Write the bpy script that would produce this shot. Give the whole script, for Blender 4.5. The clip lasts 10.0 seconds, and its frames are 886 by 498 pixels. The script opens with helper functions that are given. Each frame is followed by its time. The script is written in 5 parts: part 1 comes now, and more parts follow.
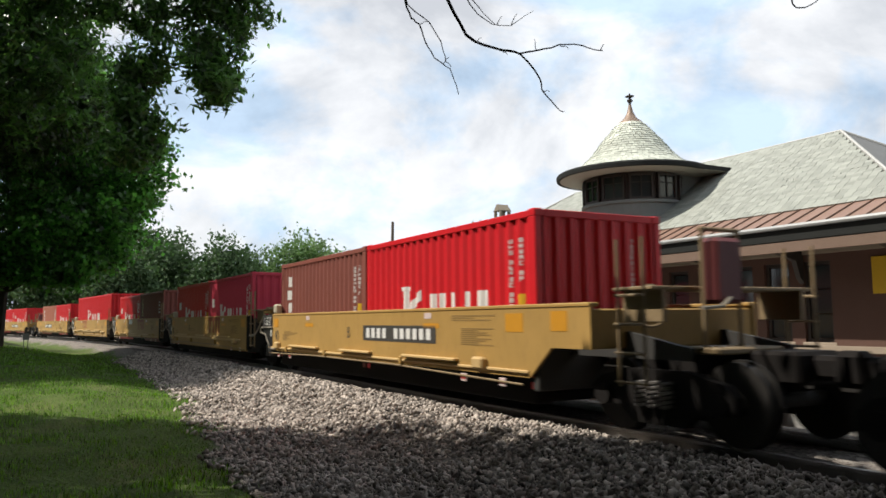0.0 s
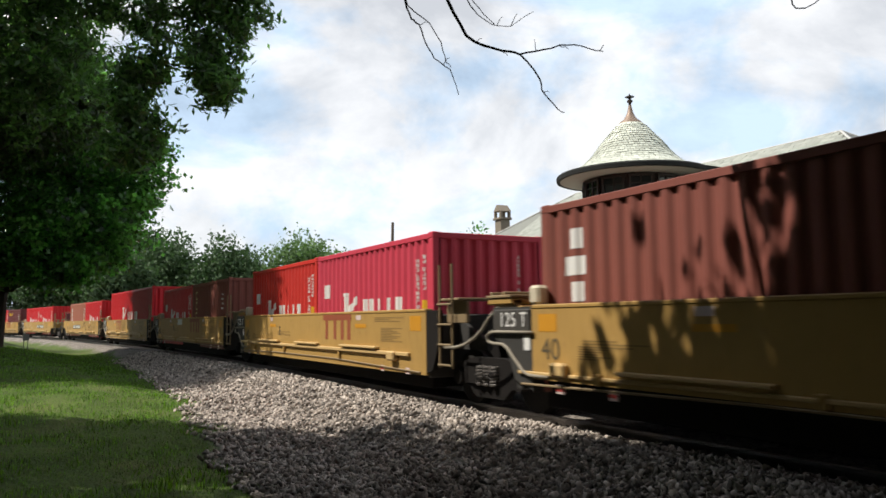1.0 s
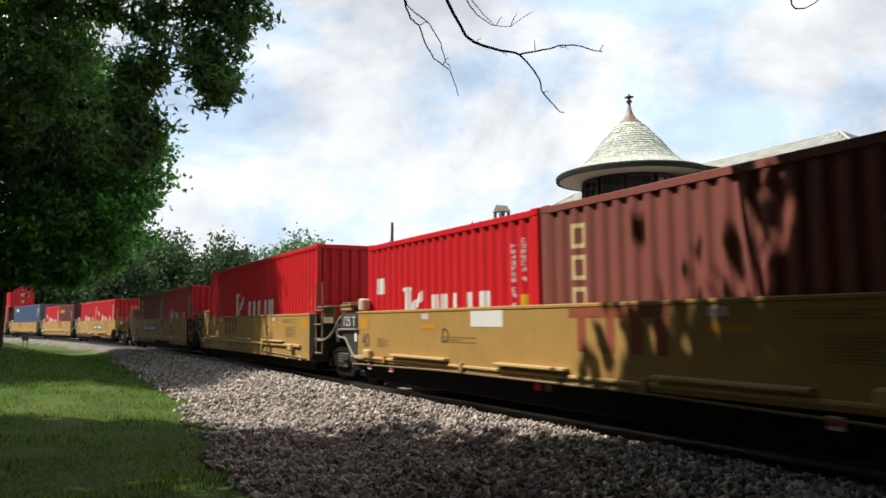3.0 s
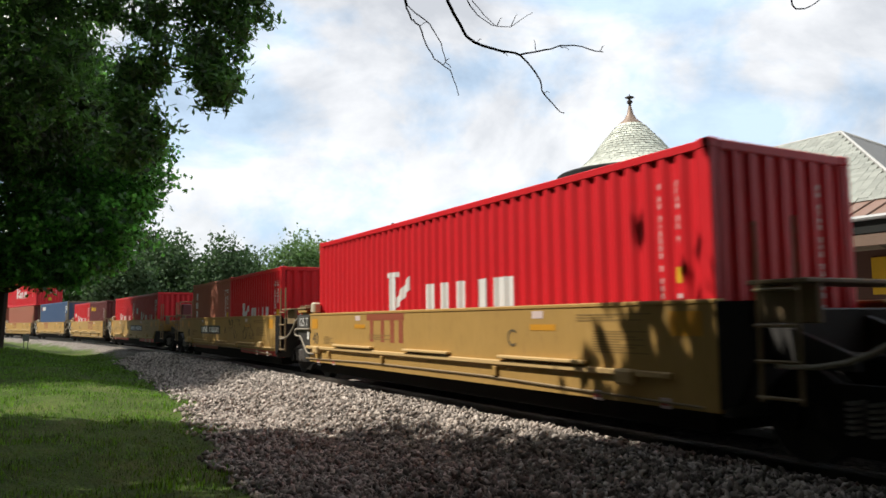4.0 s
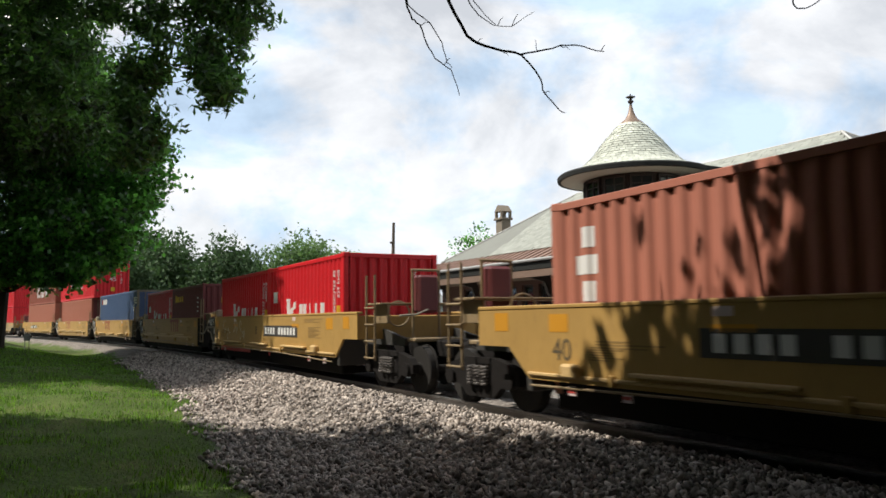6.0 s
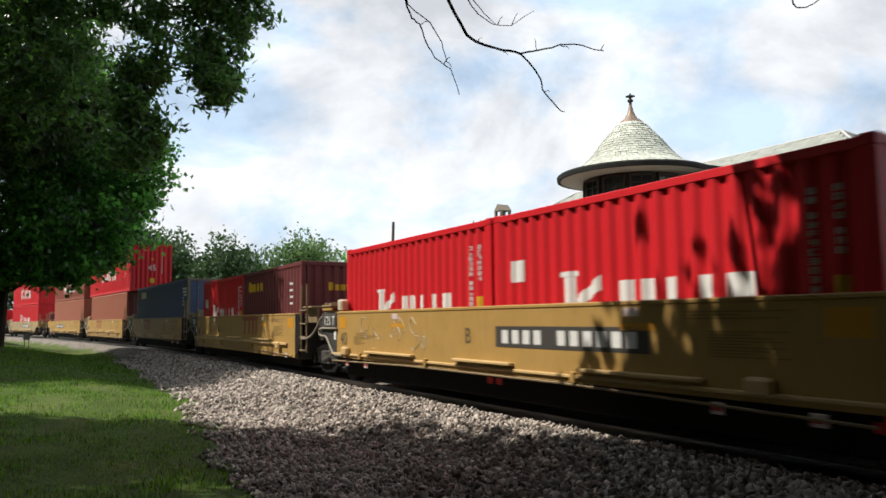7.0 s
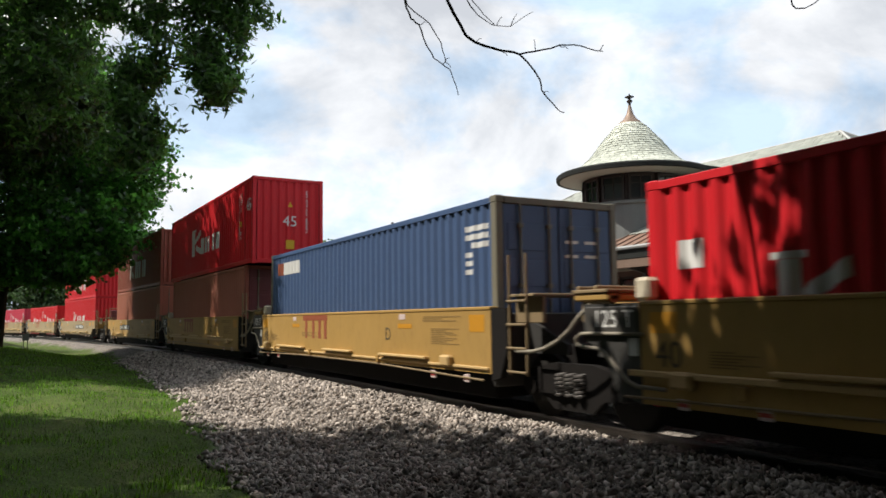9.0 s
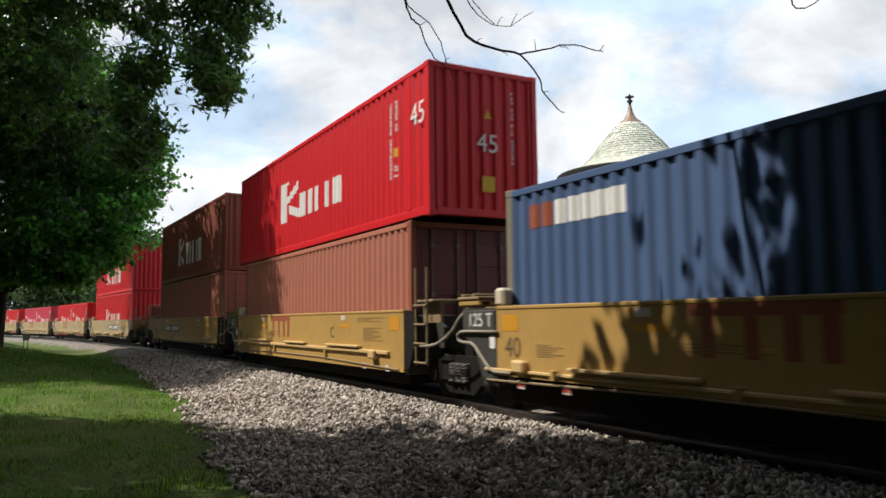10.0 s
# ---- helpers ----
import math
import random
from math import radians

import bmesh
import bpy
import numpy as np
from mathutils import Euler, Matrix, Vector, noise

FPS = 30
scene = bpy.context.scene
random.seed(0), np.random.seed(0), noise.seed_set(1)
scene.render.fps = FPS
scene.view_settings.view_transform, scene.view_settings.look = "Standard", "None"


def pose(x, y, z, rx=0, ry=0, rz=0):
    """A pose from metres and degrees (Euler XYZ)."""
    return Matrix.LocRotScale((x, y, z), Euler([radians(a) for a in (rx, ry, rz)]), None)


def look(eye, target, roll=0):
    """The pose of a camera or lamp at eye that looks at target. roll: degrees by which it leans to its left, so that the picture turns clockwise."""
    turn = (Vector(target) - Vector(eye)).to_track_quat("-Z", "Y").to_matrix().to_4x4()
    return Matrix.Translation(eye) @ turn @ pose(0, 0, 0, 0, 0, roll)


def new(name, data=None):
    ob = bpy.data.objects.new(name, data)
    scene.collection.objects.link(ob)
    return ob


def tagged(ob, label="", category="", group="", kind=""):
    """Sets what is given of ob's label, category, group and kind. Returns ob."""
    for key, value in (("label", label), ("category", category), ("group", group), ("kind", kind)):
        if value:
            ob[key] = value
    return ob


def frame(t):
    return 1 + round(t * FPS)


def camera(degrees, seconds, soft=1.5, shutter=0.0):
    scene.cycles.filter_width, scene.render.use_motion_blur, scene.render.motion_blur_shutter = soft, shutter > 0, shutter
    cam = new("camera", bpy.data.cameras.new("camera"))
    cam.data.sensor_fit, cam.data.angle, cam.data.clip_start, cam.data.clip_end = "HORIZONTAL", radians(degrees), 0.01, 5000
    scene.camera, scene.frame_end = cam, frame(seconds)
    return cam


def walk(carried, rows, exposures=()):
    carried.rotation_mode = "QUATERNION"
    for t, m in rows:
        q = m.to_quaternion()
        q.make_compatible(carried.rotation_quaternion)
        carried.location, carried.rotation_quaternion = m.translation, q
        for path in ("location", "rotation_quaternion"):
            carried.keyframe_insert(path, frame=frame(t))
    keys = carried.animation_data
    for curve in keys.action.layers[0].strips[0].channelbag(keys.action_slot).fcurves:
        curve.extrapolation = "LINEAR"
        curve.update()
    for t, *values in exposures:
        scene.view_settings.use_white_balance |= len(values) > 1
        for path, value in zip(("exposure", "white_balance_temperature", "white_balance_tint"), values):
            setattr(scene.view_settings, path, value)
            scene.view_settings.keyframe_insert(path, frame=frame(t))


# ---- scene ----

# ---------------------------------------------------------------- camera
EYE = (0.0, 0.0, 1.42)
cam = camera(61.0, 10.0, soft=1.6, shutter=0.2)


def aim(pan, tilt, roll):
    """Camera pose: pan to the right of +Y, tilt up, lean, in degrees."""
    a, b = radians(pan), radians(tilt)
    way = Vector((math.sin(a) * math.cos(b), math.cos(a) * math.cos(b), math.sin(b)))
    return look(EYE, Vector(EYE) + way, roll)


PAN, TILT, ROLL = 28.98, 5.32, -0.656
CAM_ROWS = [(0.0, 0, -0.04), (0.5, -0.04, 0.0), (1.0, 0, 0), (2.0, 0, 0), (2.5, 0.04, 0), (4.0, 0, 0.04), (4.5, -0.04, -0.02), (5.0, 0.02, 0), (5.5, -0.17, 0.06), (6.2, 0.0, 0.0), (6.8, 0.12, 0.0),
            (7.0, -0.04, -0.04), (7.5, -0.04, 0), (8.0, 0, 0.04), (8.5, 0.04, 0), (9.0, 0.02, 0), (9.5, -0.17, 0.13), (10.0, 0, 0)]
walk(cam, [(t, aim(PAN + a, TILT + b, ROLL)) for t, a, b in CAM_ROWS], [(0, 0.4), (10, 0.4)])

# ---------------------------------------------------------------- light
SUN_TO = Vector((-0.62, 0.30, 0.95)).normalized()
sun_data = bpy.data.lights.new("sun", "SUN")
sun_data.energy, sun_data.angle, sun_data.color = 5.0, radians(0.55), (1.0, 0.95, 0.86)
sun = new("sun", sun_data)
sun.matrix_world = look((0, 0, 60), Vector((0, 0, 60)) - SUN_TO)

world = bpy.data.worlds.new("world")
scene.world = world
world.use_nodes = True
wt = world.node_tree
wt.nodes.clear()


def node(tree, kind, **values):
    n = tree.nodes.new(kind)
    for key, value in values.items():
        if key in n.inputs:
            n.inputs[key].default_value = value
    return n


def link(tree, a, b):
    tree.links.new(a, b)


sky = node(wt, "ShaderNodeTexSky")
sky.sky_type, sky.sun_disc = "NISHITA", False
sky.sun_elevation = math.asin(SUN_TO.z)
sky.sun_rotation = math.atan2(SUN_TO.x, SUN_TO.y)
tc = node(wt, "ShaderNodeTexCoord")
mp = node(wt, "ShaderNodeMapping")
mp.inputs["Scale"].default_value = (1.0, 1.0, 1.6)
mp.inputs["Location"].default_value = (0.35, 0.1, 0.0)
cl = node(wt, "ShaderNodeTexNoise", Scale=3.4, Detail=10.0, Roughness=0.58, Distortion=0.25)
rp = node(wt, "ShaderNodeValToRGB")
rp.color_ramp.elements[0].position, rp.color_ramp.elements[1].position = 0.40, 0.60
rp.color_ramp.elements[0].color = (0.58, 0.58, 0.58, 1)
cl2 = node(wt, "ShaderNodeTexNoise", Scale=4.6, Detail=9.0, Roughness=0.58, Distortion=0.3)
rp2 = node(wt, "ShaderNodeValToRGB")
rp2.color_ramp.elements[0].position, rp2.color_ramp.elements[0].color = 0.41, (12.2, 15.4, 19.2, 1)
rp2.color_ramp.elements[1].position, rp2.color_ramp.elements[1].color = 0.55, (17.6, 17.9, 18.4, 1)
mx = node(wt, "ShaderNodeMixRGB")
bg = node(wt, "ShaderNodeBackground", Strength=0.046)
out = node(wt, "ShaderNodeOutputWorld")
link(wt, tc.outputs["Generated"], mp.inputs["Vector"])
link(wt, mp.outputs[0], cl.inputs["Vector"])
link(wt, mp.outputs[0], cl2.inputs["Vector"])
link(wt, cl.outputs[0], rp.inputs[0])
link(wt, cl2.outputs[0], rp2.inputs[0])
link(wt, rp.outputs[0], mx.inputs[0])
link(wt, sky.outputs[0], mx.inputs[1])
link(wt, rp2.outputs[0], mx.inputs[2])
link(wt, mx.outputs[0], bg.inputs[0])
link(wt, bg.outputs[0], out.inputs[0])


# ---------------------------------------------------------------- materials
BASE_SCALE = 0.78  # scales every base colour down, so shade gets deeper against the raised exposure


def mat(name, base, rough=0.6, metal=0.0, dirt=(0.05, 0.045, 0.04), wear=0.25, grain=6.0, bump=0.0, bump_scale=60.0, streak=0.0,
        island=0.0, objrand=0.0, spec=0.35):
    """Painted or natural surface: base colour, two scales of dirt, optional vertical streaks, fine relief and per-piece variation."""
    base = tuple(BASE_SCALE * q for q in base)
    m = bpy.data.materials.new(name)
    m.use_nodes = True
    t = m.node_tree
    b = t.nodes["Principled BSDF"]
    b.inputs["Metallic"].default_value = metal
    b.inputs["Specular IOR Level"].default_value = spec
    co = node(t, "ShaderNodeTexCoord")
    n1 = node(t, "ShaderNodeTexNoise", Scale=grain * 0.22, Detail=5.0, Roughness=0.62)
    n2 = node(t, "ShaderNodeTexNoise", Scale=grain * 3.0, Detail=6.0, Roughness=0.7)
    link(t, co.outputs["Object"], n1.inputs["Vector"])
    if streak:
        mpg = node(t, "ShaderNodeMapping")
        mpg.inputs["Scale"].default_value = (1.0, 1.0, 1.0 - streak)
        link(t, co.outputs["Object"], mpg.inputs["Vector"])
        link(t, mpg.outputs[0], n2.inputs["Vector"])
    else:
        link(t, co.outputs["Object"], n2.inputs["Vector"])
    r1 = node(t, "ShaderNodeValToRGB")
    r1.color_ramp.elements[0].position, r1.color_ramp.elements[1].position = 0.42, 0.78
    r2 = node(t, "ShaderNodeValToRGB")
    r2.color_ramp.elements[0].position, r2.color_ramp.elements[1].position = 0.52, 0.80
    link(t, n1.outputs[0], r1.inputs[0])
    link(t, n2.outputs[0], r2.inputs[0])
    k1 = node(t, "ShaderNodeMath"); k1.operation = "MULTIPLY"; k1.inputs[1].default_value = wear
    k2 = node(t, "ShaderNodeMath"); k2.operation = "MULTIPLY"; k2.inputs[1].default_value = wear
    link(t, r1.outputs[0], k1.inputs[0])
    link(t, r2.outputs[0], k2.inputs[0])
    m1 = node(t, "ShaderNodeMixRGB"); m2 = node(t, "ShaderNodeMixRGB")
    m1.inputs[1].default_value = (*base, 1)
    m1.inputs[2].default_value = (*[min(1, c * 1.25 + 0.005) for c in base], 1)
    m2.inputs[2].default_value = (*dirt, 1)
    link(t, k1.outputs[0], m1.inputs[0])
    link(t, m1.outputs[0], m2.inputs[1])
    link(t, k2.outputs[0], m2.inputs[0])
    last = m2.outputs[0]
    if island or objrand:
        hsv = node(t, "ShaderNodeHueSaturation")
        if island:
            src = node(t, "ShaderNodeNewGeometry").outputs["Random Per Island"]
        else:
            src = node(t, "ShaderNodeObjectInfo").outputs["Random"]
        mr = node(t, "ShaderNodeMapRange")
        amount = island or objrand
        mr.inputs["To Min"].default_value, mr.inputs["To Max"].default_value = 1 - amount, 1 + amount
        link(t, src, mr.inputs["Value"])
        link(t, mr.outputs[0], hsv.inputs["Value"])
        link(t, last, hsv.inputs["Color"])
        last = hsv.outputs[0]
    link(t, last, b.inputs["Base Color"])
    rr = node(t, "ShaderNodeMapRange")
    rr.inputs["To Min"].default_value, rr.inputs["To Max"].default_value = max(0.05, rough - 0.12), min(1, rough + 0.15)
    link(t, n2.outputs[0], rr.inputs["Value"])
    link(t, rr.outputs[0], b.inputs["Roughness"])
    if bump:
        nb = node(t, "ShaderNodeTexNoise", Scale=bump_scale, Detail=4.0)
        bp = node(t, "ShaderNodeBump", Strength=bump, Distance=0.01)
        link(t, co.outputs["Object"], nb.inputs["Vector"])
        link(t, nb.outputs[0], bp.inputs["Height"])
        link(t, bp.outputs[0], b.inputs["Normal"])
    return m


def leaf_mat(name, base, spread=0.35, through_light=0.35, gloss=0.5):
    m = bpy.data.materials.new(name)
    m.use_nodes = True
    t = m.node_tree
    b = t.nodes["Principled BSDF"]
    b.inputs["Roughness"].default_value = gloss
    b.inputs["Specular IOR Level"].default_value = 0.5
    g = node(t, "ShaderNodeNewGeometry")
    mr = node(t, "ShaderNodeMapRange")
    mr.inputs["To Min"].default_value, mr.inputs["To Max"].default_value = 1 - spread, 1 + spread
    hsv = node(t, "ShaderNodeHueSaturation", Color=(*base, 1))
    link(t, g.outputs["Random Per Island"], mr.inputs["Value"])
    link(t, mr.outputs[0], hsv.inputs["Value"])
    link(t, hsv.outputs[0], b.inputs["Base Color"])
    tl = node(t, "ShaderNodeBsdfTranslucent")
    h2 = node(t, "ShaderNodeHueSaturation", Saturation=1.15, Value=2.6)
    link(t, hsv.outputs[0], h2.inputs["Color"])
    link(t, h2.outputs[0], tl.inputs["Color"])
    mix = node(t, "ShaderNodeMixShader", Fac=through_light)
    link(t, b.outputs[0], mix.inputs[1])
    link(t, tl.outputs[0], mix.inputs[2])
    link(t, mix.outputs[0], t.nodes["Material Output"].inputs["Surface"])
    return m


RED = mat("paint_red", (0.66, 0.014, 0.022), 0.45, wear=0.2, dirt=(0.22, 0.02, 0.02), streak=0.85)
RED_B = mat("paint_red_orange", (0.60, 0.035, 0.026), 0.5, wear=0.2, dirt=(0.2, 0.05, 0.04), streak=0.85)
PINK = mat("paint_faded_red", (0.60, 0.048, 0.085), 0.6, wear=0.25, dirt=(0.3, 0.06, 0.08), streak=0.85)
RUST = mat("paint_rust_brown", (0.24, 0.070, 0.050), 0.6, wear=0.35, dirt=(0.09, 0.035, 0.025), streak=0.85)
BROWN = mat("paint_oxide_brown", (0.28, 0.075, 0.045), 0.6, wear=0.35, dirt=(0.12, 0.045, 0.03), streak=0.85)
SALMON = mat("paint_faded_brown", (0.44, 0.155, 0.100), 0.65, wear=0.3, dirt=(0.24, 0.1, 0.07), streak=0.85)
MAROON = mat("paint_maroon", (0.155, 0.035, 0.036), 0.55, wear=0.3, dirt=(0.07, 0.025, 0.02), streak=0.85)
BLUE = mat("paint_blue", (0.066, 0.112, 0.225), 0.5, wear=0.3, dirt=(0.06, 0.08, 0.12), streak=0.85)
GREYPOST = mat("paint_grey_frame", (0.20, 0.18, 0.13), 0.6, wear=0.4, dirt=(0.1, 0.06, 0.03))
YELLOW = mat("paint_wellcar_yellow", (0.425, 0.252, 0.070), 0.6, wear=0.55, dirt=(0.20, 0.12, 0.045), streak=0.7, grain=5)
YELLOW_DULL = mat("paint_wellcar_dusty_tan", (0.36, 0.27, 0.15), 0.7, wear=0.4, dirt=(0.25, 0.2, 0.14), streak=0.7, grain=5)
LEDGE = mat("paint_pale_ledge", (0.60, 0.40, 0.17), 0.6, wear=0.35, dirt=(0.2, 0.13, 0.06))
GREY = mat("steel_grey_paint", (0.045, 0.042, 0.038), 0.6, wear=0.45, dirt=(0.04, 0.03, 0.024), bump=0.2)
DARK = mat("grimy_dark_steel", (0.013, 0.011, 0.010), 0.85, wear=0.4, dirt=(0.03, 0.022, 0.015), bump=0.3, spec=0.12)
STEEL = mat("polished_rail_steel", (0.42, 0.40, 0.38), 0.3, 0.9, wear=0.3, dirt=(0.12, 0.08, 0.05))
WHITE = mat("white_lettering_paint", (0.78, 0.76, 0.72), 0.6, wear=0.2, dirt=(0.45, 0.38, 0.35), grain=20)
OFFWHITE = mat("bone_guide_block", (0.62, 0.54, 0.40), 0.6, wear=0.3, dirt=(0.3, 0.24, 0.16))
GOLD = mat("yellow_decal", (0.72, 0.44, 0.02), 0.5, wear=0.15)
ORANGE = mat("orange_panel", (0.60, 0.27, 0.02), 0.5, wear=0.3, dirt=(0.4, 0.22, 0.05))
MARKRED = mat("faded_red_marking", (0.30, 0.075, 0.035), 0.6, wear=0.3, dirt=(0.35, 0.18, 0.06), grain=12)
STENCIL = mat("faint_stencil_paint", (0.27, 0.165, 0.052), 0.7, wear=0.5, dirt=(0.3, 0.18, 0.06), grain=14)
PALEGOLD = mat("pale_yellow_lettering_paint", (0.66, 0.55, 0.27), 0.6, wear=0.3, dirt=(0.4, 0.25, 0.12), grain=20)
MARKBLACK = mat("dark_stencil_paint", (0.10, 0.075, 0.04), 0.7, wear=0.4, dirt=(0.3, 0.18, 0.06), grain=14)
PLATE = mat("dark_number_panel", (0.055, 0.050, 0.045), 0.6, wear=0.3, dirt=(0.15, 0.1, 0.05))
REFLECT = mat("reflective_tape", (0.70, 0.55, 0.52), 0.4, wear=0.2)
REFRED = mat("reflective_tape_red", (0.5, 0.06, 0.05), 0.4, wear=0.2)
STONE = mat("ballast_stone", (0.37, 0.318, 0.275), 0.85, wear=0.3, dirt=(0.1, 0.08, 0.07), island=0.75, spec=0.3)
TIE = mat("creosoted_sleeper", (0.06, 0.045, 0.035), 0.9, wear=0.4, dirt=(0.12, 0.1, 0.08), bump=0.5, objrand=0.3)
BARK = mat("bark", (0.060, 0.046, 0.034), 0.9, wear=0.5, dirt=(0.03, 0.025, 0.02), bump=1.0, bump_scale=14)
TWIG = mat("dead_twig_bark", (0.10, 0.088, 0.085), 0.9, wear=0.4)
LEAF_NEAR = leaf_mat("leaves_overhanging", (0.042, 0.084, 0.023), spread=0.7, through_light=0.55, gloss=0.35)
LEAF_BIG = leaf_mat("leaves_maple", (0.058, 0.135, 0.034), spread=0.8, through_light=0.62, gloss=0.28)
LEAF_FAR = leaf_mat("leaves_far_wood", (0.040, 0.074, 0.026), through_light=0.15, gloss=0.85)
LEAF_PALE = leaf_mat("leaves_pale_willow", (0.085, 0.14, 0.05), through_light=0.2, gloss=0.8)
# dark foliage of the trees that only block sun and sky
LEAF_SHADE = leaf_mat("leaves_of_shading_trees", (0.022, 0.042, 0.011), through_light=0.2)
GRASS = leaf_mat("grass_blades", (0.080, 0.158, 0.022), spread=0.85, through_light=0.28, gloss=0.75)
SLATE = mat("roof_slate", (0.30, 0.31, 0.27), 0.75, wear=0.35, dirt=(0.2, 0.19, 0.16), objrand=0.16, island=0)
SLATE_BED = mat("roof_slate_bed", (0.21, 0.215, 0.19), 0.85, wear=0.4, dirt=(0.12, 0.12, 0.1), bump=0.4, bump_scale=12)
COPPER = mat("weathered_copper", (0.29, 0.175, 0.13), 0.55, 0.25, wear=0.4, dirt=(0.24, 0.2, 0.15), bump=0.2)
FASCIA = mat("dark_green_fascia", (0.020, 0.021, 0.019), 0.8, wear=0.3, spec=0.2)
SOFFIT = mat("cream_soffit", (0.46, 0.43, 0.36), 0.7, wear=0.2)
BRICK = mat("dark_red_brick", (0.135, 0.070, 0.050), 0.85, wear=0.4, dirt=(0.1, 0.05, 0.04), objrand=0.25)
TRIM = mat("sandstone_trim", (0.32, 0.255, 0.19), 0.8, wear=0.35, dirt=(0.18, 0.13, 0.09))
FRAME = mat("dark_window_frame", (0.05, 0.038, 0.032), 0.5, wear=0.2)
CONCRETE = mat("platform_concrete", (0.30, 0.29, 0.27), 0.85, wear=0.4, dirt=(0.16, 0.15, 0.13), bump=0.3)
WOOD = mat("weathered_pole_wood", (0.13, 0.10, 0.075), 0.85, wear=0.4, bump=0.4, bump_scale=30)
SIGNMAT = mat("grey_sign_metal", (0.42, 0.42, 0.41), 0.5, 0.2, wear=0.3)
GLASS = bpy.data.materials.new("window_glass")
GLASS.use_nodes = True
_g = GLASS.node_tree.nodes["Principled BSDF"]
_g.inputs["Base Color"].default_value = (0.03, 0.033, 0.035, 1)
_g.inputs["Roughness"].default_value, _g.inputs["Specular IOR Level"].default_value = 0.06, 0.8


# ---------------------------------------------------------------- mesh helpers
class Geo:
    """A list of vertices and faces that becomes one mesh."""

    def __init__(self):
        self.v, self.f = [], []

    def add(self, verts, faces):
        n = len(self.v)
        self.v += [tuple(p) for p in verts]
        self.f += [tuple(n + i for i in q) for q in faces]
        return self

    def box(self, x0, x1, y0, y1, z0, z1, c=0.0):
        """A box, with its edges chamfered by c."""
        x0, x1, y0, y1, z0, z1 = min(x0, x1), max(x0, x1), min(y0, y1), max(y0, y1), min(z0, z1), max(z0, z1)
        if c <= 0:
            p = [(x, y, z) for x in (x0, x1) for y in (y0, y1) for z in (z0, z1)]
            return self.add(p, [(0, 1, 3, 2), (4, 6, 7, 5), (0, 4, 5, 1), (2, 3, 7, 6), (0, 2, 6, 4), (1, 5, 7, 3)])
        lo, hi = (x0, y0, z0), (x1, y1, z1)
        c = min(c, (x1 - x0) * 0.45, (y1 - y0) * 0.45, (z1 - z0) * 0.45)
        p, key = [], {}
        for a in range(3):
            for bits in range(8):
                q = []
                for k in range(3):
                    up = (bits >> k) & 1
                    e = hi[k] if up else lo[k]
                    if k != a:
                        e += -c if up else c
                    q.append(e)
                key[(a, bits)] = len(p)
                p.append(q)
        faces = []
        for a in range(3):
            b, d = (a + 1) % 3, (a + 2) % 3
            for up in (0, 1):
                ring = [key[(a, (up << a) | (i << b) | (j << d))] for i, j in ((0, 0), (1, 0), (1, 1), (0, 1))]
                faces.append(ring if up else ring[::-1])
                for other in (b, d):
                    if other < a:
                        continue
                    third = 3 - a - other
                    for u2 in (0, 1):
                        e = (up << a) | (u2 << other)
                        q = [key[(a, e)], key[(a, e | (1 << third))], key[(other, e | (1 << third))], key[(other, e)]]
                        faces.append(q)
        for bits in range(8):
            faces.append([key[(0, bits)], key[(1, bits)], key[(2, bits)]])
        return self.add(p, faces)

    def prism(self, poly, axis, a, b):
        """poly: corners in the plane square to axis (0: y, z; 1: x, z; 2: x, y), extruded from a to b."""
        n = len(poly)

        def at(q, h):
            if axis == 0:
                return (h, q[0], q[1])
            if axis == 1:
                return (q[0], h, q[1])
            return (q[0], q[1], h)
        v = [at(q, a) for q in poly] + [at(q, b) for q in poly]
        return self.add(v, [tuple(range(n))[::-1], tuple(range(n, 2 * n))] + [(i, (i + 1) % n, n + (i + 1) % n, n + i) for i in range(n)])

    def tube(self, pts, radii, n=8):
        """A round bar through the points."""
        pts = [Vector(p) for p in pts]
        if not isinstance(radii, (list, tuple)):
            radii = [radii] * len(pts)
        v, f = [], []
        ref = None
        for i, p in enumerate(pts):
            d = (pts[min(i + 1, len(pts) - 1)] - pts[max(i - 1, 0)]).normalized()
            if ref is None:
                ref = d.orthogonal().normalized()
            ref = (ref - d * ref.dot(d)).normalized()
            s = d.cross(ref)
            for k in range(n):
                a = 2 * math.pi * k / n
                v.append(p + (ref * math.cos(a) + s * math.sin(a)) * radii[i])
        for i in range(len(pts) - 1):
            for k in range(n):
                f.append((i * n + k, i * n + (k + 1) % n, (i + 1) * n + (k + 1) % n, (i + 1) * n + k))
        f.append(tuple(range(n))[::-1])
        f.append(tuple(range((len(pts) - 1) * n, len(pts) * n)))
        return self.add(v, f)

    def frame_ring(self, x0, x1, y0, y1, z0, z1, w):
        """A four-sided frame of width w, open in the middle, between x0 and x1."""
        v = []
        for x in (x0, x1):
            v += [(x, y0, z0), (x, y1, z0), (x, y1, z1), (x, y0, z1), (x, y0 + w, z0 + w), (x, y1 - w, z0 + w), (x, y1 - w, z1 - w), (x, y0 + w, z1 - w)]
        f = []
        for i in range(4):
            j = (i + 1) % 4
            f += [(i, j, 4 + j, 4 + i), (8 + j, 8 + i, 12 + i, 12 + j), (j, i, 8 + i, 8 + j), (4 + i, 4 + j, 12 + j, 12 + i)]
        return self.add(v, f)

